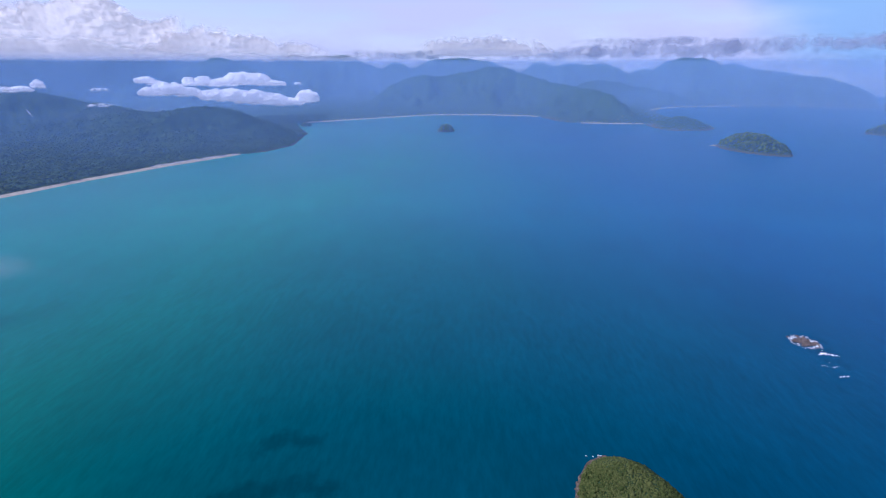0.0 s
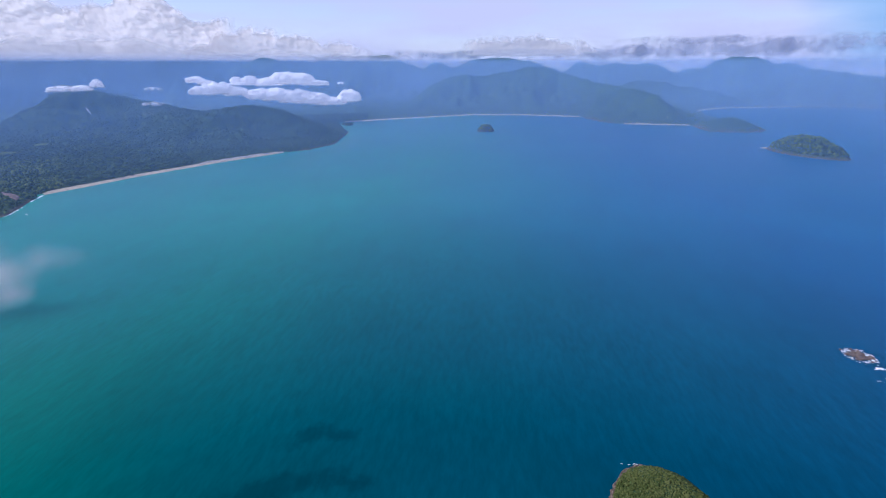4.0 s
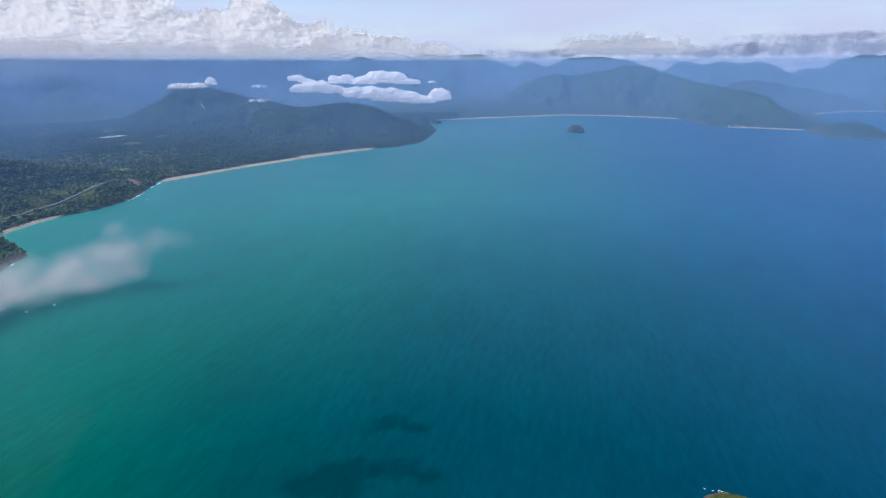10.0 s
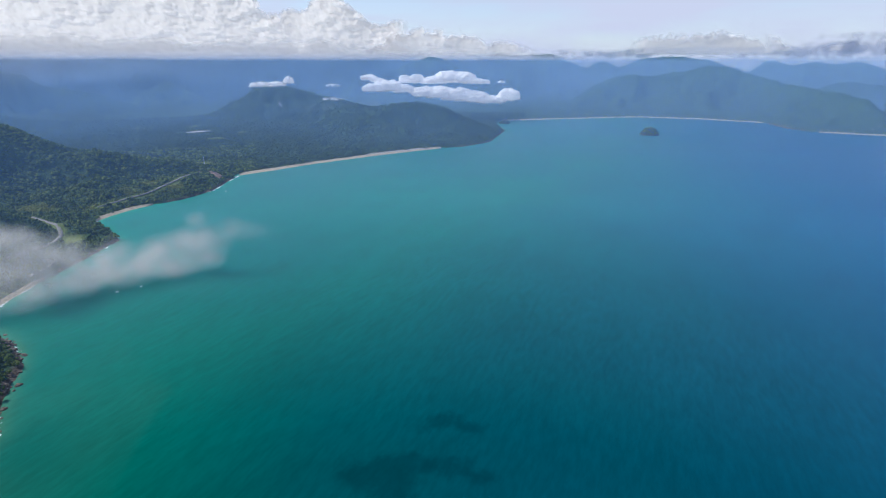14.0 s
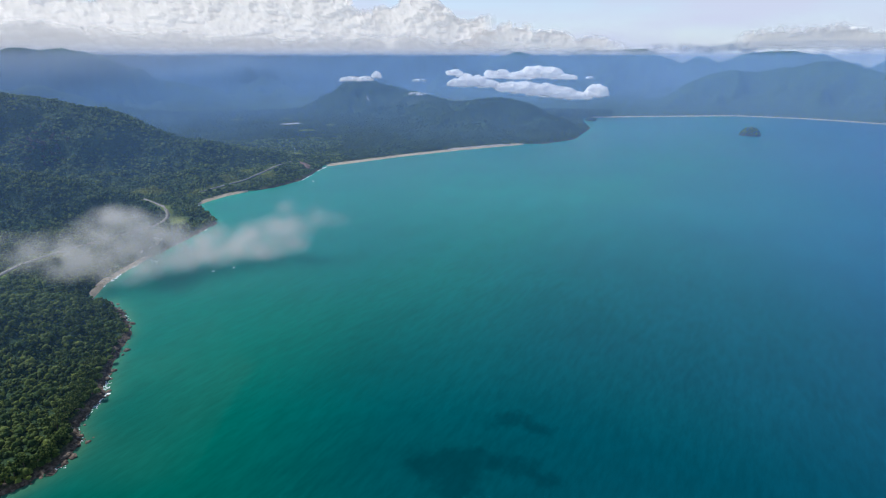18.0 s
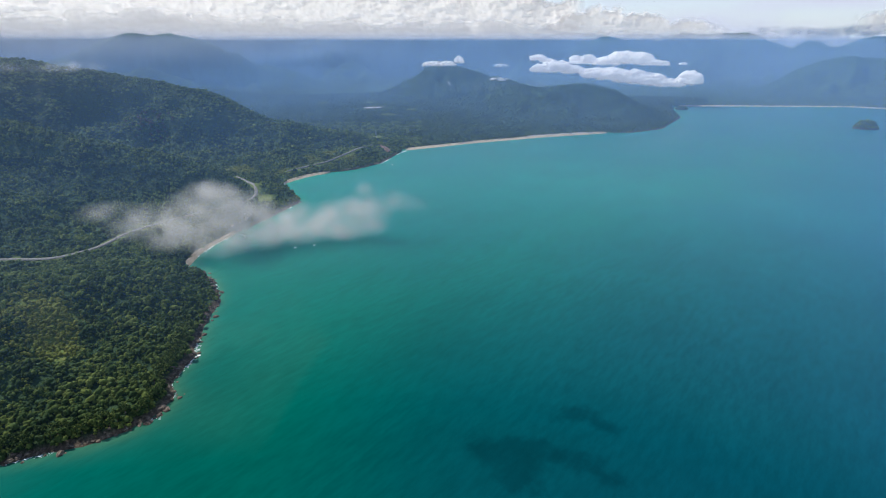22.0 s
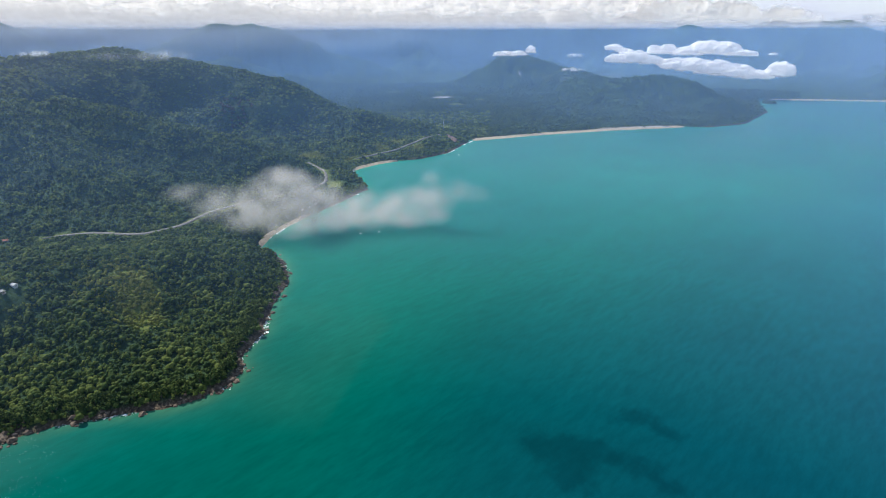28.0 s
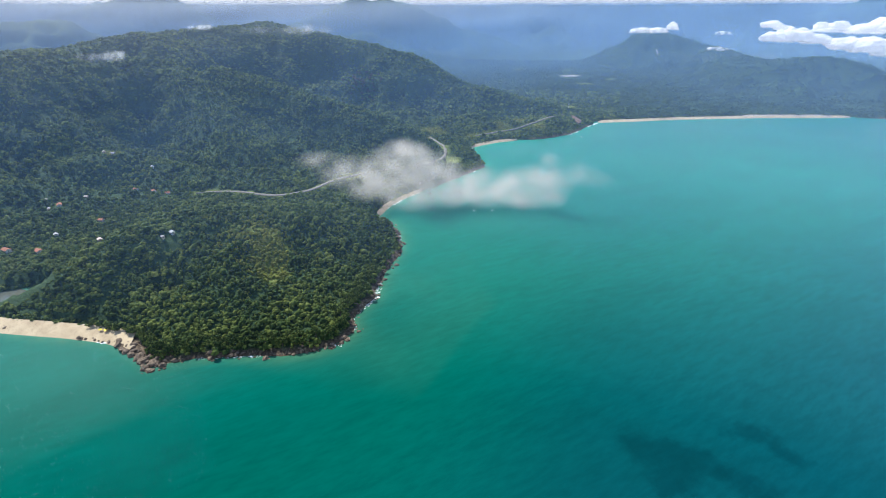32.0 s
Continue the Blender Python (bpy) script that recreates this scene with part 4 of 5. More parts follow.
BANK = bank_material("far_cloud_bank", (0.66, 0.64, 0.62), 0.30)
LAYER = bank_material("flat_cloud_layer", (0.66, 0.64, 0.63), 0.36)
cloud_wall("cloud_bank", 24, 119, 4965, 0.9, [(24, 3.2), (26, 3.6), (28, 4.4), (30, 6.0), (32, 6.2), (34.5, 4.4), (37, 4.6), (39, 5.8), (43, 5.4), (47, 5.2), (52, 5.0), (58, 4.4), (68, 5.0), (90, 5.2), (119, 5.2)], 330,
           "heaped white cumulus bank behind the mountains", 3, BANK)
cloud_wall("cloud_bank", 12, 29, 4900, 0.55, [(12, 1.9), (15, 2.2), (18, 2.5), (21, 2.8), (25, 2.9), (27, 2.2), (29, 1.0)], 170, "lower bank of white cumulus resting on the range", 17, BANK, 0.4, 0.6)
cloud_wall("cloud_deck", 4, 119, 4720, 0.5, [(4, 0.5), (9, 0.9), (14, 1.2), (24, 1.5), (34, 2.2), (44, 2.3), (60, 2.6), (119, 2.8)], 120, "flat grey-white layer of cloud over the mountain tops", 29, LAYER, 1.3, 1.0)
cloud_wall("cloud_strip", -10, 2.5, 4930, 1.0, [(-10, 1.6), (-8, 2.3), (-4, 2.6), (0, 2.4), (2.5, 1.6)], 110, "small heaped white cumulus over the far range", 41, BANK, 0.5, 0.45)
cloud_wall("cloud_strip", -15.5, -8.5, 4935, 1.2, [(-15.5, 1.0), (-11, 1.7), (-9, 2.4), (-8.5, 2.0)], 70, "small white cumulus over the far range", 47, BANK, 0.6, 0.35)

def billows(count, cuts):
    """Cauliflower heads: balls with rounded knobs of three sizes."""
    out = []
    for k in range(count):
        bm = bmesh.new()
        bmesh.ops.create_icosphere(bm, subdivisions=cuts, radius=1.0)
        p = np.array([v.co[:] for v in bm.verts])
        off = 7.3 * k
        swell = 0.30 * noise3(p[:, 0] + off, p[:, 1], p[:, 2], 1.1, 2, 5 + k)
        for size, deep in ((0.55, 0.55), (0.27, 0.30)):
            swell = swell + deep * (0.30 - np.abs(noise3(p[:, 0] + off, p[:, 1] + 3, p[:, 2], size, 2, 15 + k)))
        out.append((p * (1 + swell)[:, None], np.array([[v.index for v in f.verts] for f in bm.faces])))
        bm.free()
    return out


HEADS, KNOBS = billows(6, 4), billows(6, 3)


def cumulus(name, lumps, material, label, seed):
    """A small heaped cloud with a flat base that thins out. lumps: bearing, range, height, half width, half height, weight."""
    rng = np.random.default_rng(seed)
    V, F, D, b = [], [], [], 0
    for a, r, z, hw, hh, amount in lumps:
        x, y = bearing(a, r)
        hh = hh * 1.1
        balls = [(0, 0, 0, 0.92, 0.92, HEADS)]
        for _ in range(26):
            t, e, q = rng.uniform(0, 6.28), rng.uniform(-0.3, 0.98), rng.uniform(0.16, 0.46)
            h = math.sqrt(1 - e * e) * 0.86
            balls.append((math.cos(t) * h, math.sin(t) * h, e * 0.80, q * hh / hw * 1.25, q, KNOBS))
        c, s_ = math.cos(radians(a)), math.sin(radians(a))
        for u, v, w, wide, tall, shapes in balls:
            base, tri = shapes[int(rng.integers(6))]
            t = rng.uniform(0, 6.28)
            ct, st = math.cos(t), math.sin(t)
            pu, pv = (base[:, 0] * ct - base[:, 1] * st) * wide * hw + u * hw, ((base[:, 0] * st + base[:, 1] * ct) * wide + v) * hw * 0.6
            pw = (base[:, 2] * tall + w) * hh
            low = -0.45 * hh
            rough = 1 + 0.5 * (0.28 - np.abs(noise3(pu + 900, pv, pw, 17, 3, seed)))
            pu, pv, pw = u * hw + (pu - u * hw) * rough, v * hw * 0.6 + (pv - v * hw * 0.6) * rough, w * hh + (pw - w * hh) * rough
            D.append(np.clip((pw - low) / (0.55 * hh) + 0.25, 0, 1) * amount)
            pw = np.where(pw < low, low + 0.45 * (pw - low), pw)
            V.append(np.stack([x + pu * c - pv * s_, y + pu * s_ + pv * c, z + pw], -1))
            F.append(tri + b)
            b += len(base)
    me = mesh_from(name, np.concatenate(V), np.concatenate(F), material, True, {"dense": np.concatenate(D)})
    return tagged(new(name, me), label, "cloud", kind="stuff")


FLOATING = bank_material("floating_cumulus", (0.94, 0.93, 0.92), 0.19, 1.6, 0.9)
for lumps, words, seed in (
        (((27.5, 2900, 158, 61, 27, 1), (26.1, 2900, 164, 65, 31, 1), (24.6, 2900, 152, 51, 25, 1), (23.4, 2900, 143, 39, 17, 1)), "bright lumpy white cumulus floating in front of the mountains", 9),
        (((22.4, 2890, 134, 65, 31, 1), (20.9, 2890, 130, 71, 35, 1), (19.2, 2890, 120, 80, 37, 1), (17.5, 2890, 110, 80, 33, 1), (15.8, 2890, 99, 75, 23, 1), (13.8, 2890, 118, 48, 35, 1)), "long flat white cumulus floating in front of the mountains", 10),
        (((21.6, 2930, 193, 57, 23, 1), (20.2, 2930, 207, 65, 35, 1), (18.7, 2930, 203, 71, 30, 1), (17.2, 2930, 190, 61, 16, 1)), "bright white cumulus floating in front of the mountains", 11),
        (((28.2, 2940, 208, 45, 17, 0.9), (27.2, 2940, 198, 39, 12, 0.8)), "small white cumulus floating in front of the mountains", 12),
        (((24.6, 2940, 205, 25, 17, 0.9), (23.4, 2940, 203, 39, 22, 0.95), (24.1, 2940, 192, 55, 12, 0.9)), "small white cumulus floating in front of the mountains", 13),
        (((38.8, 2760, 184, 50, 14, 0.6), (37.4, 2760, 186, 40, 13, 0.7), (36.2, 2760, 200, 20, 19, 0.75)), "small torn white cloud cap on the hilltop", 14),
        (((31.8, 2760, 178, 34, 10, 0.32), (31.9, 2740, 116, 46, 10, 0.34), (14.6, 2940, 190, 18, 8, 0.5)), "faint scraps of white cloud before the hills", 15)):
    cumulus("valley_cloud", lumps, FLOATING, words, seed)


# ---- mist over the cove ----
def mist_material(name, size, half, dense, color):
    """Thin drifting mist: clear but for soft wisps that thin out towards the edges of the cloud."""
    m, n, l = nodes_of(name)
    pos = n.new("ShaderNodeTexCoord").outputs["Object"]
    k = n.new("ShaderNodeVectorMath")
    k.operation = "DIVIDE"
    l.new(pos, k.inputs[0])
    k.inputs[1].default_value = half
    ln = n.new("ShaderNodeVectorMath")
    ln.operation = "LENGTH"
    l.new(k.outputs[0], ln.inputs[0])
    body = math_node(n, l, "SUBTRACT", 1.0, ln.outputs["Value"])
    f = math_node(n, l, "ADD", noise_node(n, l, size, 7, pos, 0.62), math_node(n, l, "MULTIPLY", body, 0.42))
    a = range_node(n, l, f, 0.52, 0.95, 0.0, dense)
    a = math_node(n, l, "MULTIPLY", a, range_node(n, l, body, 0.0, 0.35))
    d, t = n.new("ShaderNodeBsdfDiffuse"), n.new("ShaderNodeBsdfTranslucent")
    d.inputs["Color"].default_value = t.inputs["Color"].default_value = (*color, 1)
    x, c, y, o = n.new("ShaderNodeMixShader"), n.new("ShaderNodeBsdfTransparent"), n.new("ShaderNodeMixShader"), n.new("ShaderNodeOutputMaterial")
    l.new(d.outputs[0], x.inputs[1]), l.new(t.outputs[0], x.inputs[2])
    l.new(a, y.inputs["Fac"]), l.new(c.outputs[0], y.inputs[1]), l.new(x.outputs[0], y.inputs[2]), l.new(y.outputs[0], o.inputs["Surface"])
    return m


def mist(a, r, z, half, turn, layers, size, dense, label, color=(0.80, 0.82, 0.85)):
    """A wisp of low cloud built up of curved layers, one behind the other."""
    mat = mist_material("mist", size, half, dense, color)
    V, F = [], []
    us, vs = np.linspace(-1, 1, 25), np.linspace(-1, 1, 9)
    U, W = np.meshgrid(us, vs, indexing="ij")
    for j in range(layers):
        d = (j - (layers - 1) / 2) / layers * 2
        V.append(np.stack([U * half[0], d * half[1] + 0.25 * half[1] * np.sin(U * 5 + j * 2) + 0 * W, W * half[2]], -1).reshape(-1, 3))
        F.append(grid_faces(25, 9) + j * 225)
    ob = new("mist_cloud", mesh_from("mist_cloud", np.concatenate(V), np.concatenate(F), mat))
    ob.matrix_world = pose(*bearing(a, r), z, 0, 0, a + turn)
    return tagged(ob, label, "cloud", kind="stuff")


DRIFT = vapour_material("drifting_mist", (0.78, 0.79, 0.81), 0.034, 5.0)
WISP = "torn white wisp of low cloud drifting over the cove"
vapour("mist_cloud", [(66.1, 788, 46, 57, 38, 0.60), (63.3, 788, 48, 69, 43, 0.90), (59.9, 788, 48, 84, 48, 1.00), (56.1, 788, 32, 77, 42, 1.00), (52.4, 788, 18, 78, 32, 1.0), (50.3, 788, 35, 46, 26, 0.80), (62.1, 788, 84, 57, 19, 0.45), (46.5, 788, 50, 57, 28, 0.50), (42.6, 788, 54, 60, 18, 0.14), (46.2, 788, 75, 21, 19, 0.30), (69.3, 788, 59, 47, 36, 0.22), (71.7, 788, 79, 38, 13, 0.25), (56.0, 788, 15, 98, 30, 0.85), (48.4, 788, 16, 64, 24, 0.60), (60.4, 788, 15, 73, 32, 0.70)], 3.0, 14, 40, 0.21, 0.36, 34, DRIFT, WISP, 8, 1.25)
mist(81, 1700, 236, (50, 12, 12), 0, 2, 0.05, 0.7, "scrap of white mist on the hilltop")
mist(89, 1330, 194, (60, 12, 16), 0, 2, 0.05, 0.45, "scrap of white mist on the hillside")
mist(73, 1700, 226, (190, 20, 20), 0, 2, 0.03, 0.3, "scrap of white mist on the hillside")
STRIP = "flat grey-lavender cloud strip over the far range"
for a, e, wide, tall, dense in ((-12, 1.2, 1300, 80, 0.6), (-24, 1.5, 1200, 95, 0.7), (-36, 1.9, 1100, 80, 0.7), (-20, 2.2, 900, 45, 0.5), (4, 1.0, 800, 60, 0.5)):
    mist(a, 4930, 280 + 4930 * math.tan(radians(e)), (wide, 30, tall), 0, 3, 0.006, dense, STRIP, (0.52, 0.53, 0.62))
scene.cycles.transparent_max_bounces = 96


# ---- boulders and foam on the rocky shore ----
def boulder_mesh(seed, material=ROCK):
    rng = np.random.default_rng(seed)
    bm = bmesh.new()
    bmesh.ops.create_icosphere(bm, subdivisions=2, radius=0.5)
    off = Vector((seed * 3.1, 0, 0))
    for v in bm.verts:
        n = v.co.normalized()
        v.co = v.co * (1 + 0.5 * noise.noise(n * 1.3 + off) + 0.25 * noise.noise(n * 3.1 + off))
        v.co.z *= 0.62
    me = bpy.data.meshes.new("boulder")
    bm.to_mesh(me)
    bm.free()
    me.materials.append(material)
    return me


BOULDERS = [boulder_mesh(k) for k in range(7)]


def along_coast(i0, i1, count, spread, seed):
    """Places close to the coast between two of its corners."""
    rng = np.random.default_rng(seed)
    pts = np.array(COAST[i0:i1 + 1], float)
    s = np.concatenate([[0], np.cumsum(np.hypot(*np.diff(pts, axis=0).T))])
    u = np.sort(rng.uniform(0, s[-1], count))
    x, y = np.interp(u, s, pts[:, 0]), np.interp(u, s, pts[:, 1])
    return x + rng.normal(0, spread, count), y + rng.normal(0, spread, count), rng


def put_boulder(x, y, z, size, rng, parent=None, shapes=BOULDERS):
    ob = new("boulder", shapes[int(rng.integers(len(shapes)))])
    m = pose(x, y, z, rng.uniform(-12, 12), rng.uniform(-12, 12), rng.uniform(0, 360)) @ Matrix.Diagonal((size * rng.uniform(0.8, 1.5), size, size * rng.uniform(0.7, 1.1), 1))
    ob.matrix_basis = m
    if parent is None:
        tagged(ob, "weathered brown granite boulder on the headland shore", "boulder", "boulders along the headland shore")
    else:
        ob.parent = parent
    return ob


bx, by, rng = along_coast(5, 21, 190, 3.2, 5)
tx, ty = rng.normal(-452, 9, 60), rng.normal(-16, 7, 60)
bx, by = np.concatenate([bx, tx]), np.concatenate([by, ty])
bz, bsd = heights(bx, by)[:2]
for x, y, z, q in zip(bx, by, bz, bsd):
    if -9 < q < 9:
        size = min(5.5, rng.lognormal(0.95, 0.5))
        put_boulder(x, y, max(z, -0.4) + size * 0.12, size, rng)


def foam_mesh(places, seed):
    """Flat irregular scraps of foam and glint flecks, a hand high, all in one mesh."""
    rng = np.random.default_rng(seed)
    V, F, n = [], [], 10
    for x, y, r, turn, long in places:
        t = np.arange(n) / n * 2 * math.pi
        q = r * rng.uniform(0.35, 1.15, n)
        u, v = np.cos(t) * q * long, np.sin(t) * q
        c, s_ = math.cos(turn), math.sin(turn)
        b = len(V)
        V += [(x, y, 0.28)] + [(x + c * i - s_ * j, y + s_ * i + c * j, 0.10) for i, j in zip(u, v)]
        F += [(b, b + 1 + k, b + 1 + (k + 1) % n) for k in range(n)]
    return mesh_from("foam", V, F, FOAM, False)


def shore_foam(i0, i1, count, spread, size, seed):
    x, y, rng = along_coast(i0, i1, count, spread, seed)
    x, y = x + 1.5, y - 0.5
    gate = fbm(x, y, 45, 3, seed) > -0.08
    tx_, ty_ = np.gradient(x), np.gradient(y)
    return [(a, b, size * rng.lognormal(0, 0.5), math.atan2(d_, c_), rng.uniform(1.4, 3.2)) for a, b, c_, d_, g in zip(x, y, tx_, ty_, gate) if g]


tagged(new("foam", foam_mesh(shore_foam(5, 13, 700, 1.3, 0.26, 9) + shore_foam(9, 16, 800, 1.6, 0.30, 17) + shore_foam(13, 21, 500, 1.3, 0.28, 19) + shore_foam(2, 5, 60, 0.8, 1.0, 10) + shore_foam(21, 28, 170, 1.5, 0.9, 11) + shore_foam(30, 33, 120, 1.5, 1.6, 12), 4)),
       "thin white line of surf along the rocks", "foam", kind="stuff")

# rock islet with surf round it
islet = tagged(new("rock_islet"), "low bare brown rock islet ringed by white surf", "rock islet")
rng = np.random.default_rng(14)
ISLET_AT, ISLET_TURN = (387, 504), radians(-50)
RED_ROCK = plain("islet_rock", [(0.3, (0.035, 0.025, 0.02)), (0.5, (0.11, 0.075, 0.055)), (0.75, (0.24, 0.18, 0.14))], 0.5, 0.85, 0.8, 0.5)
RED_BOULDERS = [boulder_mesh(40 + k, RED_ROCK) for k in range(5)]
for k in range(70):
    u, v = rng.normal(0, 6.2), rng.normal(0, 4.6)
    x, y = ISLET_AT[0] + u * math.cos(ISLET_TURN) - v * math.sin(ISLET_TURN), ISLET_AT[1] + u * math.sin(ISLET_TURN) + v * math.cos(ISLET_TURN)
    put_boulder(x, y, 0.5, rng.uniform(2.2, 6) * (1 - min(abs(u), 14) / 24), rng, islet, RED_BOULDERS)
spots = []
for k in range(220):
    t = rng.uniform(0, 6.28)
    q = rng.normal(1.0, 0.16)
    u, v = math.cos(t) * 13 * q, math.sin(t) * 11 * q
    if math.sin(t) > -0.35 or rng.uniform() < 0.25:
        spots.append((ISLET_AT[0] + u * math.cos(ISLET_TURN) - v * math.sin(ISLET_TURN), ISLET_AT[1] + u * math.sin(ISLET_TURN) + v * math.cos(ISLET_TURN), rng.uniform(0.25, 0.9), rng.uniform(0, 3), 2.0))
for x, y, r, n in ((392, 479, 3.4, 14), (401, 477, 2.0, 8), (378, 457, 1.6, 4), (383, 454, 1.3, 3), (389, 455, 1.2, 3), (381, 438, 2.2, 5), (386, 463, 1.0, 2)):
    for k in range(n):
        spots.append((x + rng.normal(0, r * 0.9), y + rng.normal(0, r * 0.5), r * rng.uniform(0.2, 0.5), 0.3, 2.0))
f = part("foam", foam_mesh(spots, 15), islet, "white breaking surf")
f["kind"] = "stuff"
spots = [(117 + rng.normal(0, 6), 329 + rng.normal(0, 1.5), rng.uniform(0.12, 0.28), rng.uniform(-0.3, 0.5), 5.0) for k in range(10)]
f = part("foam", foam_mesh(spots, 16), ISLES[0][0], "thin white surf")
f["kind"] = "stuff"
for k in range(46):
    t = radians(70 + k * 2.9)
    x, y = 127 + 42 * math.cos(t) * rng.uniform(0.97, 1.05), 243 + 82 * math.sin(t) * rng.uniform(0.97, 1.04)
    put_boulder(x, y, 0.8, rng.uniform(1.5, 4.0), rng, ISLES[0][0])

# ---- houses in the valley ----
WALLS = [plain("white_wall", [(0.3, (0.48, 0.46, 0.42)), (0.7, (0.60, 0.58, 0.54))], 0.8), plain("ochre_wall", [(0.3, (0.42, 0.32, 0.22)), (0.7, (0.55, 0.44, 0.32))], 0.8)]
ROOFS = [plain("pale_roof", [(0.3, (0.36, 0.36, 0.35)), (0.7, (0.52, 0.52, 0.50))], 0.8), plain("grey_roof", [(0.3, (0.30, 0.28, 0.27)), (0.7, (0.42, 0.40, 0.38))], 0.8),
         plain("tile_roof", [(0.3, (0.26, 0.10, 0.06)), (0.7, (0.38, 0.17, 0.10))], 0.9), plain("weathered_roof", [(0.3, (0.45, 0.38, 0.33)), (0.7, (0.60, 0.52, 0.46))], 0.9)]
PANE = plain("dark_pane", [(0.3, (0.02, 0.03, 0.035)), (0.7, (0.05, 0.06, 0.07))], 1.0, 0.15, 0.05)
DOORWOOD = plain("door_wood", [(0.3, (0.10, 0.06, 0.035)), (0.7, (0.18, 0.11, 0.06))], 2.0)
ROOF_WORDS = ["white", "grey", "terracotta tile", "weathered"]


def box_mesh(name, x0, x1, y0, y1, z0, z1, material):
    v = [(x, y, z) for z in (z0, z1) for x, y in ((x0, y0), (x1, y0), (x1, y1), (x0, y1))]
    return mesh_from(name, v, [(3, 2, 1, 0), (4, 5, 6, 7), (0, 1, 5, 4), (1, 2, 6, 5), (2, 3, 7, 6), (3, 0, 4, 7)], material, False)


def house(x, y, w, d, turn, kind):
    z = float(heights(np.array([x]), np.array([y]))[0][0])
    h, rise, o = 3.0, 0.24 * d, 0.7
    base = tagged(new("house"), "small house with a %s gable roof among the trees" % ROOF_WORDS[kind], "house", "houses in the valley")
    base.matrix_basis = pose(x, y, z - 0.3, 0, 0, turn) @ Matrix.Diagonal((0.7, 0.7, 0.8, 1))
    wm = WALLS[0 if kind in (0, 2) else 1]
    part("wall", box_mesh("wall", -w / 2, w / 2, -d / 2, d / 2, -1.2, h, wm), base)
    a, b = w / 2 + o, d / 2 + o
    v = [(-a, -b, h - 0.2), (a, -b, h - 0.2), (a, 0, h + rise), (-a, 0, h + rise), (-a, b, h - 0.2), (a, b, h - 0.2)]
    v = v + [(p, q, r + 0.22) for p, q, r in v]
    f = [(6, 7, 8, 9), (9, 8, 11, 10), (3, 2, 1, 0), (4, 5, 2, 3), (0, 1, 7, 6), (5, 4, 10, 11), (0, 6, 9, 3), (3, 9, 10, 4), (1, 2, 8, 7), (2, 5, 11, 8)]
    part("roof", mesh_from("roof", v, f, ROOFS[kind], False), base)
    for k, side in enumerate((-1, 1)):
        gable = [(side * w / 2, -d / 2, h), (side * w / 2, d / 2, h), (side * w / 2, 0, h + rise * 0.86), (side * (w / 2 - 0.2), -d / 2, h), (side * (w / 2 - 0.2), d / 2, h), (side * (w / 2 - 0.2), 0, h + rise * 0.86)]
        part("gable", mesh_from("gable", gable, [(0, 1, 2), (5, 4, 3)], wm, False), base)
    part("door", box_mesh("door", -0.5, 0.5, -d / 2 - 0.06, -d / 2 + 0.02, 0.0, 2.1, DOORWOOD), base)
    for u in (-w * 0.32, w * 0.3):
        part("window", box_mesh("window", u - 0.6, u + 0.6, -d / 2 - 0.05, -d / 2 + 0.02, 1.0, 2.1, PANE), base)
    part("window", box_mesh("window", w / 2 - 0.02, w / 2 + 0.05, -0.6, 0.6, 1.0, 2.1, PANE), base)
    return base


for row in HOUSES:
    house(*row)

# far village round the eastern cape
rng = np.random.default_rng(90)
samples = [house(720 + 60 * k, 2812 - 6 * k, 8, 6, 20 * k, (1, 3, 2, 1)[k]) for k in range(4)]
spots = [(x, 2785 - (x - 708) * 0.15 + rng.uniform(14, 55)) for x in rng.uniform(715, 1010, 9)] + [(rng.uniform(760, 1000), rng.uniform(2830, 2950)) for _ in range(2)] + [(rng.uniform(-450, 500), rng.uniform(3285, 3330)) for _ in range(10)]
for k, (x, y) in enumerate(spots):
    z = float(heights(np.array([x]), np.array([y]))[0][0])
    copy_thing(samples[k % 4], pose(x, y, z - 0.3, 0, 0, rng.uniform(0, 90)))

# ---- single trees at the front edge of the headland ----
BARK = plain("bark", [(0.3, (0.07, 0.05, 0.035)), (0.7, (0.17, 0.13, 0.10))], 2.0)


def tube(points, radii, sides=6):
    V, F = [], []
    for j, (p, r) in enumerate(zip(points, radii)):
        for i in range(sides):
            t = i / sides * 2 * math.pi
            V.append((p[0] + math.cos(t) * r, p[1] + math.sin(t) * r, p[2]))
    for j in range(len(points) - 1):
        for i in range(sides):
            a, b = j * sides + i, j * sides + (i + 1) % sides
            F.append((a, b, b + sides, a + sides))
    return V, F


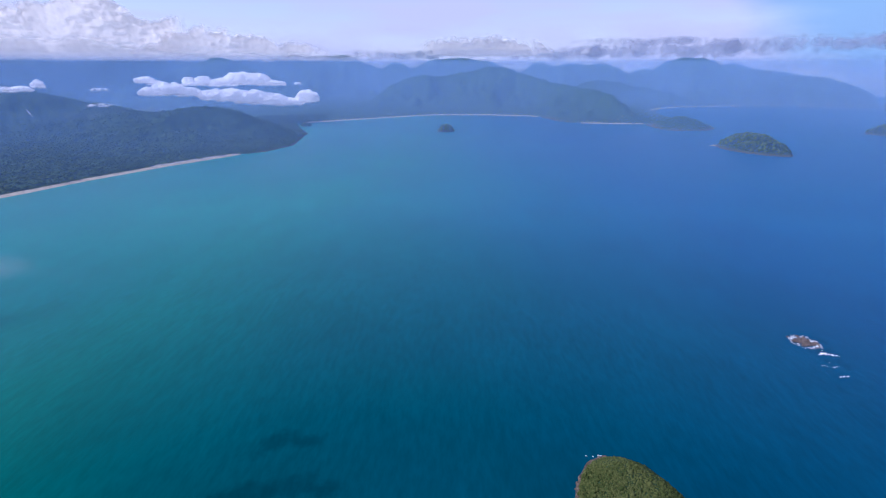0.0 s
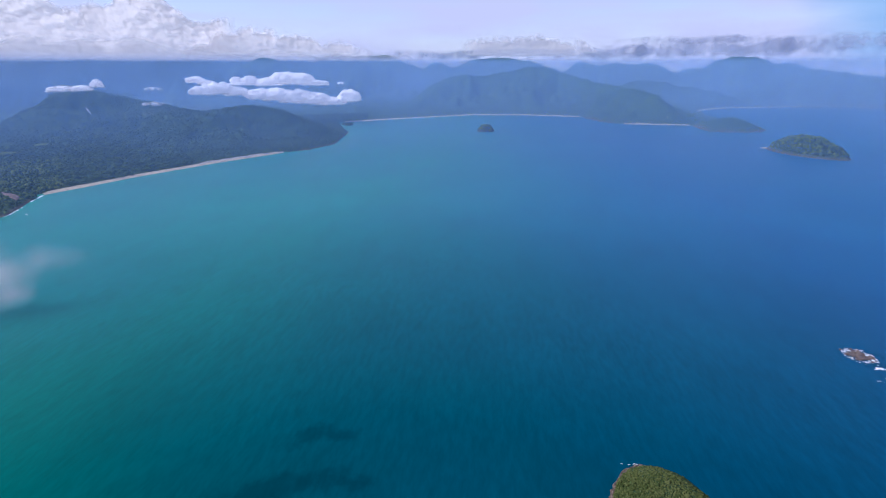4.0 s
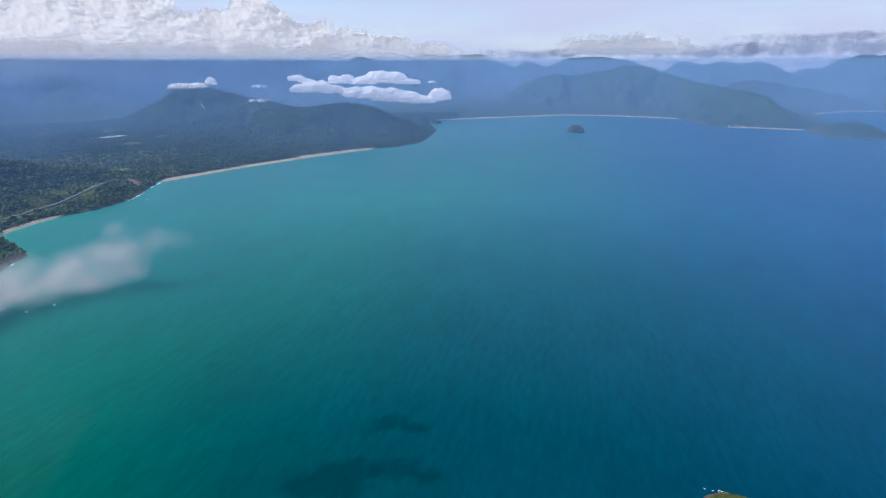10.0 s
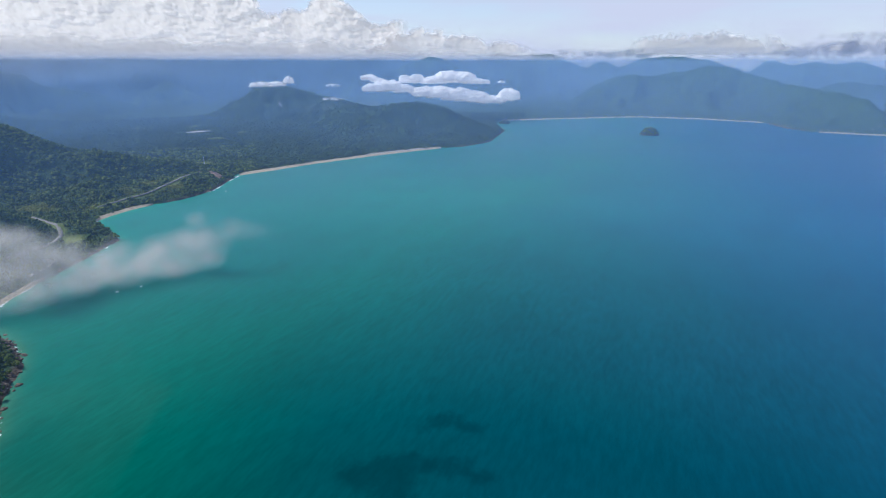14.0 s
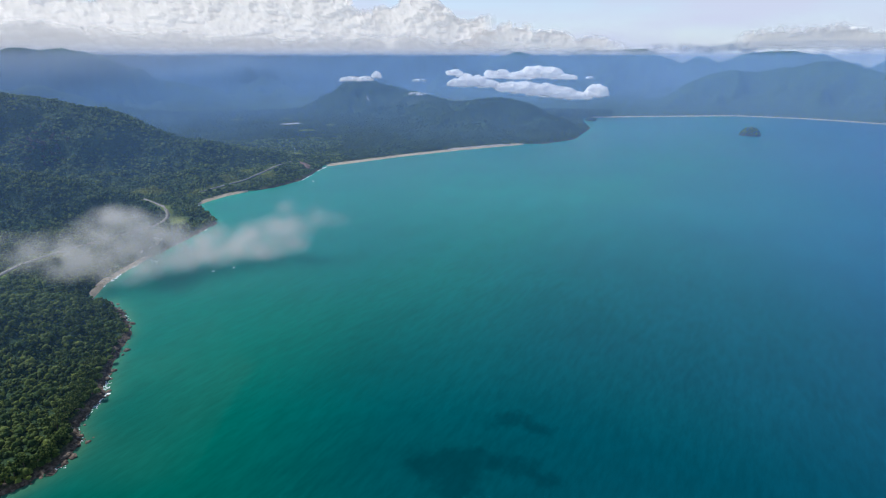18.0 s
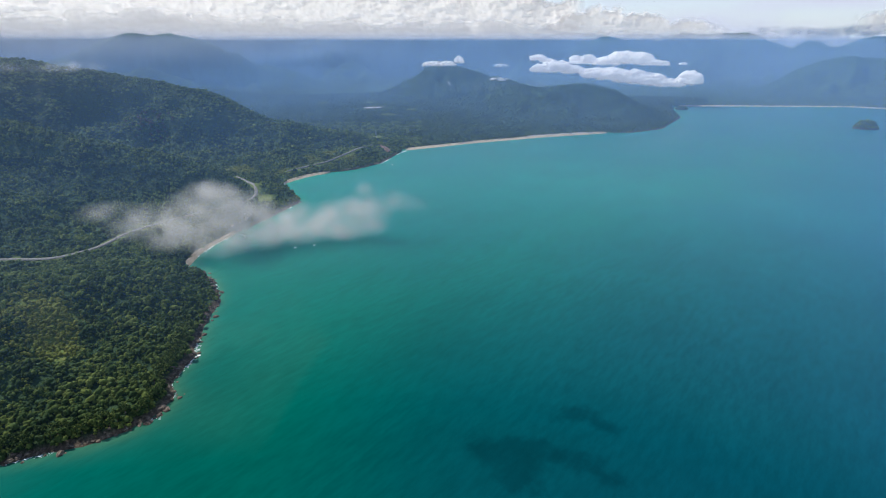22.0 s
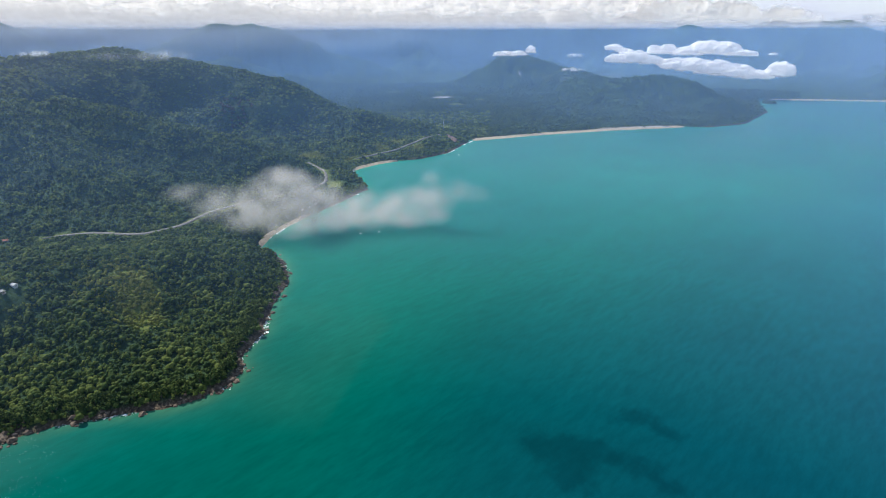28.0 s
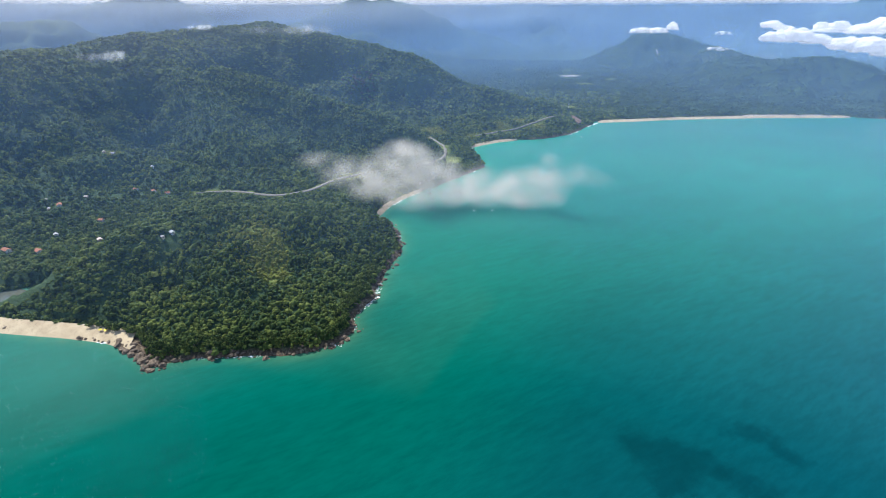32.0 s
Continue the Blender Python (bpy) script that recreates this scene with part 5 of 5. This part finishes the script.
def tree_meshes(seed):
    """A tapered trunk with limbs, and a crown of many small leaf clumps with gaps."""
    rng = np.random.default_rng(seed)
    V, F = tube([(0, 0, -1.0), (0.1, 0, 2.0), (0.2, 0.1, 4.5), (0.1, 0.1, 7.0)], [0.32, 0.24, 0.18, 0.06])
    F = [tuple(f) for f in F]
    ends = [(0.1, 0.1, 7.2)]
    for k in range(5):
        t, q = k * 1.26 + rng.uniform(0, 0.6), rng.uniform(1.4, 2.5)
        e = (math.cos(t) * q, math.sin(t) * q, rng.uniform(5.0, 6.8))
        v, f = tube([(0.12, 0.05, 3.0 + 0.3 * k), (e[0] * 0.5, e[1] * 0.5, 4.4 + 0.2 * k), e], [0.12, 0.09, 0.03], 5)
        F += [tuple(i + len(V) for i in q4) for q4 in f]
        V += v
        ends.append(e)
    trunk = mesh_from("trunk", V, F, BARK)
    n = 46
    who = rng.integers(0, len(ends), n)
    c = np.array(ends)[who] + rng.normal(0, 1, (n, 3)) * (1.0, 1.0, 0.65)
    crown = crowns("crown", c[:, 0], c[:, 1], c[:, 2], rng.uniform(0.9, 2.1, n), 6, 3, LEAF, seed, 0.6)
    return trunk, crown


TREES = [tree_meshes(300 + k) for k in range(5)]
rng = np.random.default_rng(31)
made = 0
ang, rad_ = rng.uniform(66, 96, 4000), rng.uniform(405, 560, 4000)
px, py = -np.sin(np.radians(ang)) * rad_, np.cos(np.radians(ang)) * rad_
pz, psd, _, pg, pb, _ = heights(px, py)
taken = []
for x, y, z, q, g, b in zip(px, py, pz, psd, pg, pb):
    if made >= 170 or not 7 < q < 19 or g > 0.3 or b < 14 or any((x - u) ** 2 + (y - v) ** 2 < 16 for u, v in taken):
        continue
    taken.append((x, y))
    trunk, crown = TREES[made % 5]
    base = tagged(new("tree"), "broad-crowned green rainforest tree above the rocky shore", "tree", "trees along the headland shore")
    base.matrix_basis = pose(x, y, z, 0, 0, rng.uniform(0, 360)) @ Matrix.Diagonal((*[rng.uniform(0.75, 1.15)] * 3, 1))
    part("trunk", trunk, base)
    part("crown", crown, base)
    made += 1

# ---- lattice mast on the point ----
STEEL = plain("mast_steel", [(0.3, (0.45, 0.45, 0.45)), (0.7, (0.6, 0.6, 0.6))], 1.0, 0.5, 0.1)
mast = tagged(new("radio_mast"), "slim pale lattice radio mast on the wooded point", "mast")
mx, my = -1125, 1128
mast.matrix_basis = pose(mx, my, float(heights(np.array([mx * 1.0]), np.array([my * 1.0]))[0][0]))
for k in range(3):
    t = k * 2.094
    v, f = tube([(math.cos(t) * 1.4, math.sin(t) * 1.4, -0.5), (math.cos(t) * 0.35, math.sin(t) * 0.35, 26)], [0.14, 0.10], 5)
    part("leg", mesh_from("leg", v, f, STEEL), mast)
for k in range(8):
    q = 1.4 - 1.05 * k / 8
    part("brace", box_mesh("brace", -q, q, -0.06, 0.06, 1.5 + 3 * k, 1.65 + 3 * k, STEEL), mast)


# ---- small things along the shore ----
rng = np.random.default_rng(77)
for x, y, size in ((-462, -20, 9), (-470, -22, 8), (-456, -10, 10), (-478, -28, 8), (-450, -20, 8), (-446, -6, 7), (-486, -32, 6), (-466, -14, 7), (-448, 4, 6), (-492, -34, 6)):
    put_boulder(x, y, 0.7, size, rng)
for x, y, size in ((-532, -66, 4.5), (-529, -62, 3.0), (-536, -68, 2.6), (-523, -55, 2.4), (-519, -52, 1.8), (-527, -56, 1.6), (-541, -62, 1.5), (-515, -49, 2.2), (-512, -44, 3.0), (-592, -128, 5.0), (-598, -136, 6.0), (-604, -140, 4.0), (-575, -90, 1.4), (-590, -100, 3.0), (-586, -96, 2.4)):
    ob = put_boulder(x, y, max(0.3, float(heights(np.array([x * 1.0]), np.array([y * 1.0]))[0][0]) * 0.0 + 0.7), size, rng)
    tagged(ob, "brown granite boulder lying on the pale beach sand", group="boulders on the beach")

YELLOW = plain("yellow_canvas", [(0.3, (0.62, 0.47, 0.06)), (0.7, (0.75, 0.60, 0.10))], 2.0)
POLE = plain("tent_pole", [(0.3, (0.3, 0.28, 0.25)), (0.7, (0.4, 0.38, 0.34))], 3.0)


def beach_tent(x, y, turn):
    base = tagged(new("beach_tent"), "small yellow canvas sunshade pitched on the sand", "tent", "tents on the beach")
    base.matrix_basis = pose(x, y, 2.4, 0, 0, turn)
    v = [(-1.8, -1.4, 1.9), (1.8, -1.4, 1.9), (1.8, 0, 2.6), (-1.8, 0, 2.6), (-1.8, 1.4, 1.9), (1.8, 1.4, 1.9)]
    v = v + [(p, q, r - 0.06) for p, q, r in v]
    part("canopy", mesh_from("canopy", v, [(0, 1, 2, 3), (3, 2, 5, 4), (9, 8, 7, 6), (10, 11, 8, 9), (6, 7, 1, 0), (4, 5, 11, 10)], YELLOW, False), base)
    for u in (-1.7, 1.7):
        for w in (-1.3, 1.3):
            q, f = tube([(u, w, -0.3), (u, w, 1.95)], [0.05, 0.05], 5)
            part("pole", mesh_from("pole", q, f, POLE), base)


beach_tent(-529, -45, 20)
beach_tent(-533, -49, 60)

# boats at anchor
HULL = plain("white_hull", [(0.3, (0.70, 0.70, 0.69)), (0.7, (0.82, 0.82, 0.80))], 1.5, 0.4, 0.05)


def boat(x, y, turn):
    base = tagged(new("boat"), "small white fishing boat at anchor on the calm bay", "boat", "boats at anchor")
    base.matrix_basis = pose(x, y, 0.05, 0, 0, turn) @ Matrix.Diagonal((0.5, 0.5, 0.5, 1))
    rows = []
    for u, w, h in ((-4.0, 1.2, 0.9), (-2.0, 1.45, 0.85), (0.5, 1.4, 0.95), (2.6, 0.9, 1.15), (4.2, 0.06, 1.5)):
        rows.append([(u, -w, h), (u, -w * 0.65, -0.3), (u, 0, -0.5), (u, w * 0.65, -0.3), (u, w, h), (u, w * 0.85, h - 0.25), (u, 0, h - 0.35), (u, -w * 0.85, h - 0.25), (u, -w, h)])
    part("hull", mesh_from("hull", np.array(rows).reshape(-1, 3), grid_faces(5, 9), HULL), base)
    part("cabin", box_mesh("cabin", -2.6, -0.4, -0.8, 0.8, 0.5, 2.1, HULL), base)
    part("cabin_window", box_mesh("cabin_window", -0.42, -0.36, -0.65, 0.65, 1.3, 1.85, PANE), base)
    part("cabin_roof", box_mesh("cabin_roof", -2.9, -0.1, -1.0, 1.0, 2.1, 2.22, HULL), base)
    q, f = tube([(0.4, 0, 0.5), (0.4, 0, 4.2)], [0.06, 0.03], 5)
    part("mast", mesh_from("mast", q, f, POLE), base)


for row in BOATS:
    boat(*row)

# pale clearing on the plain and an old slide on the hill
PIT = plain("pale_earth", [(0.3, (0.34, 0.30, 0.26)), (0.7, (0.48, 0.43, 0.38))], 0.04, 0.95, 0.2)
tagged(new("clearing", strip("clearing", CLEARING, (-26, -12, 12, 26), (3.5, 4.2, 4.2, 3.5), PIT, 8, 8.0, 88, True)), "bare pale earth clearing in the forest of the plain", "clearing", kind="structure")
tagged(new("rock_slide", strip("rock_slide", SLIDE, (-5, 0, 5), (6.0, 9.0, 6.0), PIT, 6, 3.0, 89, True)), "narrow pale rock slide on the wooded hill", "rock slide", kind="structure")
tagged(new("dune_flat", strip("dune_flat", [(-836, 1518), (-779, 1612), (-703, 1725)], (8, 11, 20, 25), (3.2, 4.4, 4.4, 3.2), PIT, 8, 6.0, 94)), "bare grey-brown sandy flat behind the long beach", "sand flat", kind="structure")
EARTH = plain("red_earth", [(0.3, (0.10, 0.065, 0.05)), (0.7, (0.17, 0.115, 0.09))], 0.15, 0.95, 0.4)
tagged(new("earth_slope", strip("earth_slope", SCAR, (-3, -1.5, 4, 12), (1.0, 3.0, 3.0, 1.0), EARTH, 5, 2.0, 91, True)), "bare red-brown earth slope below the road", "earth slope", kind="structure")
RUSSET = leaves("russet_crowns", (0.045, 0.03, 0.025), (0.075, 0.055, 0.04), (0.11, 0.085, 0.055))
px, py = rng.normal(-1420, 26, 90), rng.normal(622, 22, 90)
tagged(new("bare_woods", crowns("bare_woods", px, py, heights(px, py)[0] + 3.4, rng.uniform(5, 9, 90), 5, 3, RUSSET, 92, 0.5)), "patch of leafless brown trees on the hillside", "woods", kind="stuff")
# foam-white flecks stand in for sun glints on the water off the headland
spots = [(*bearing(rng.uniform(88, 112), rng.uniform(300, 560)), rng.uniform(0.04, 0.12), rng.uniform(0.6, 1.2), 4.5) for _ in range(2600)]
tagged(new("glint_flecks", foam_mesh(spots, 93)), "tiny white flecks standing for sun glints off the headland", "waves", kind="stuff")
mist(30.5, 2600, 90, (260, 30, 40), 0, 2, 0.012, 0.22, "thin veil of mist on the wooded hill")
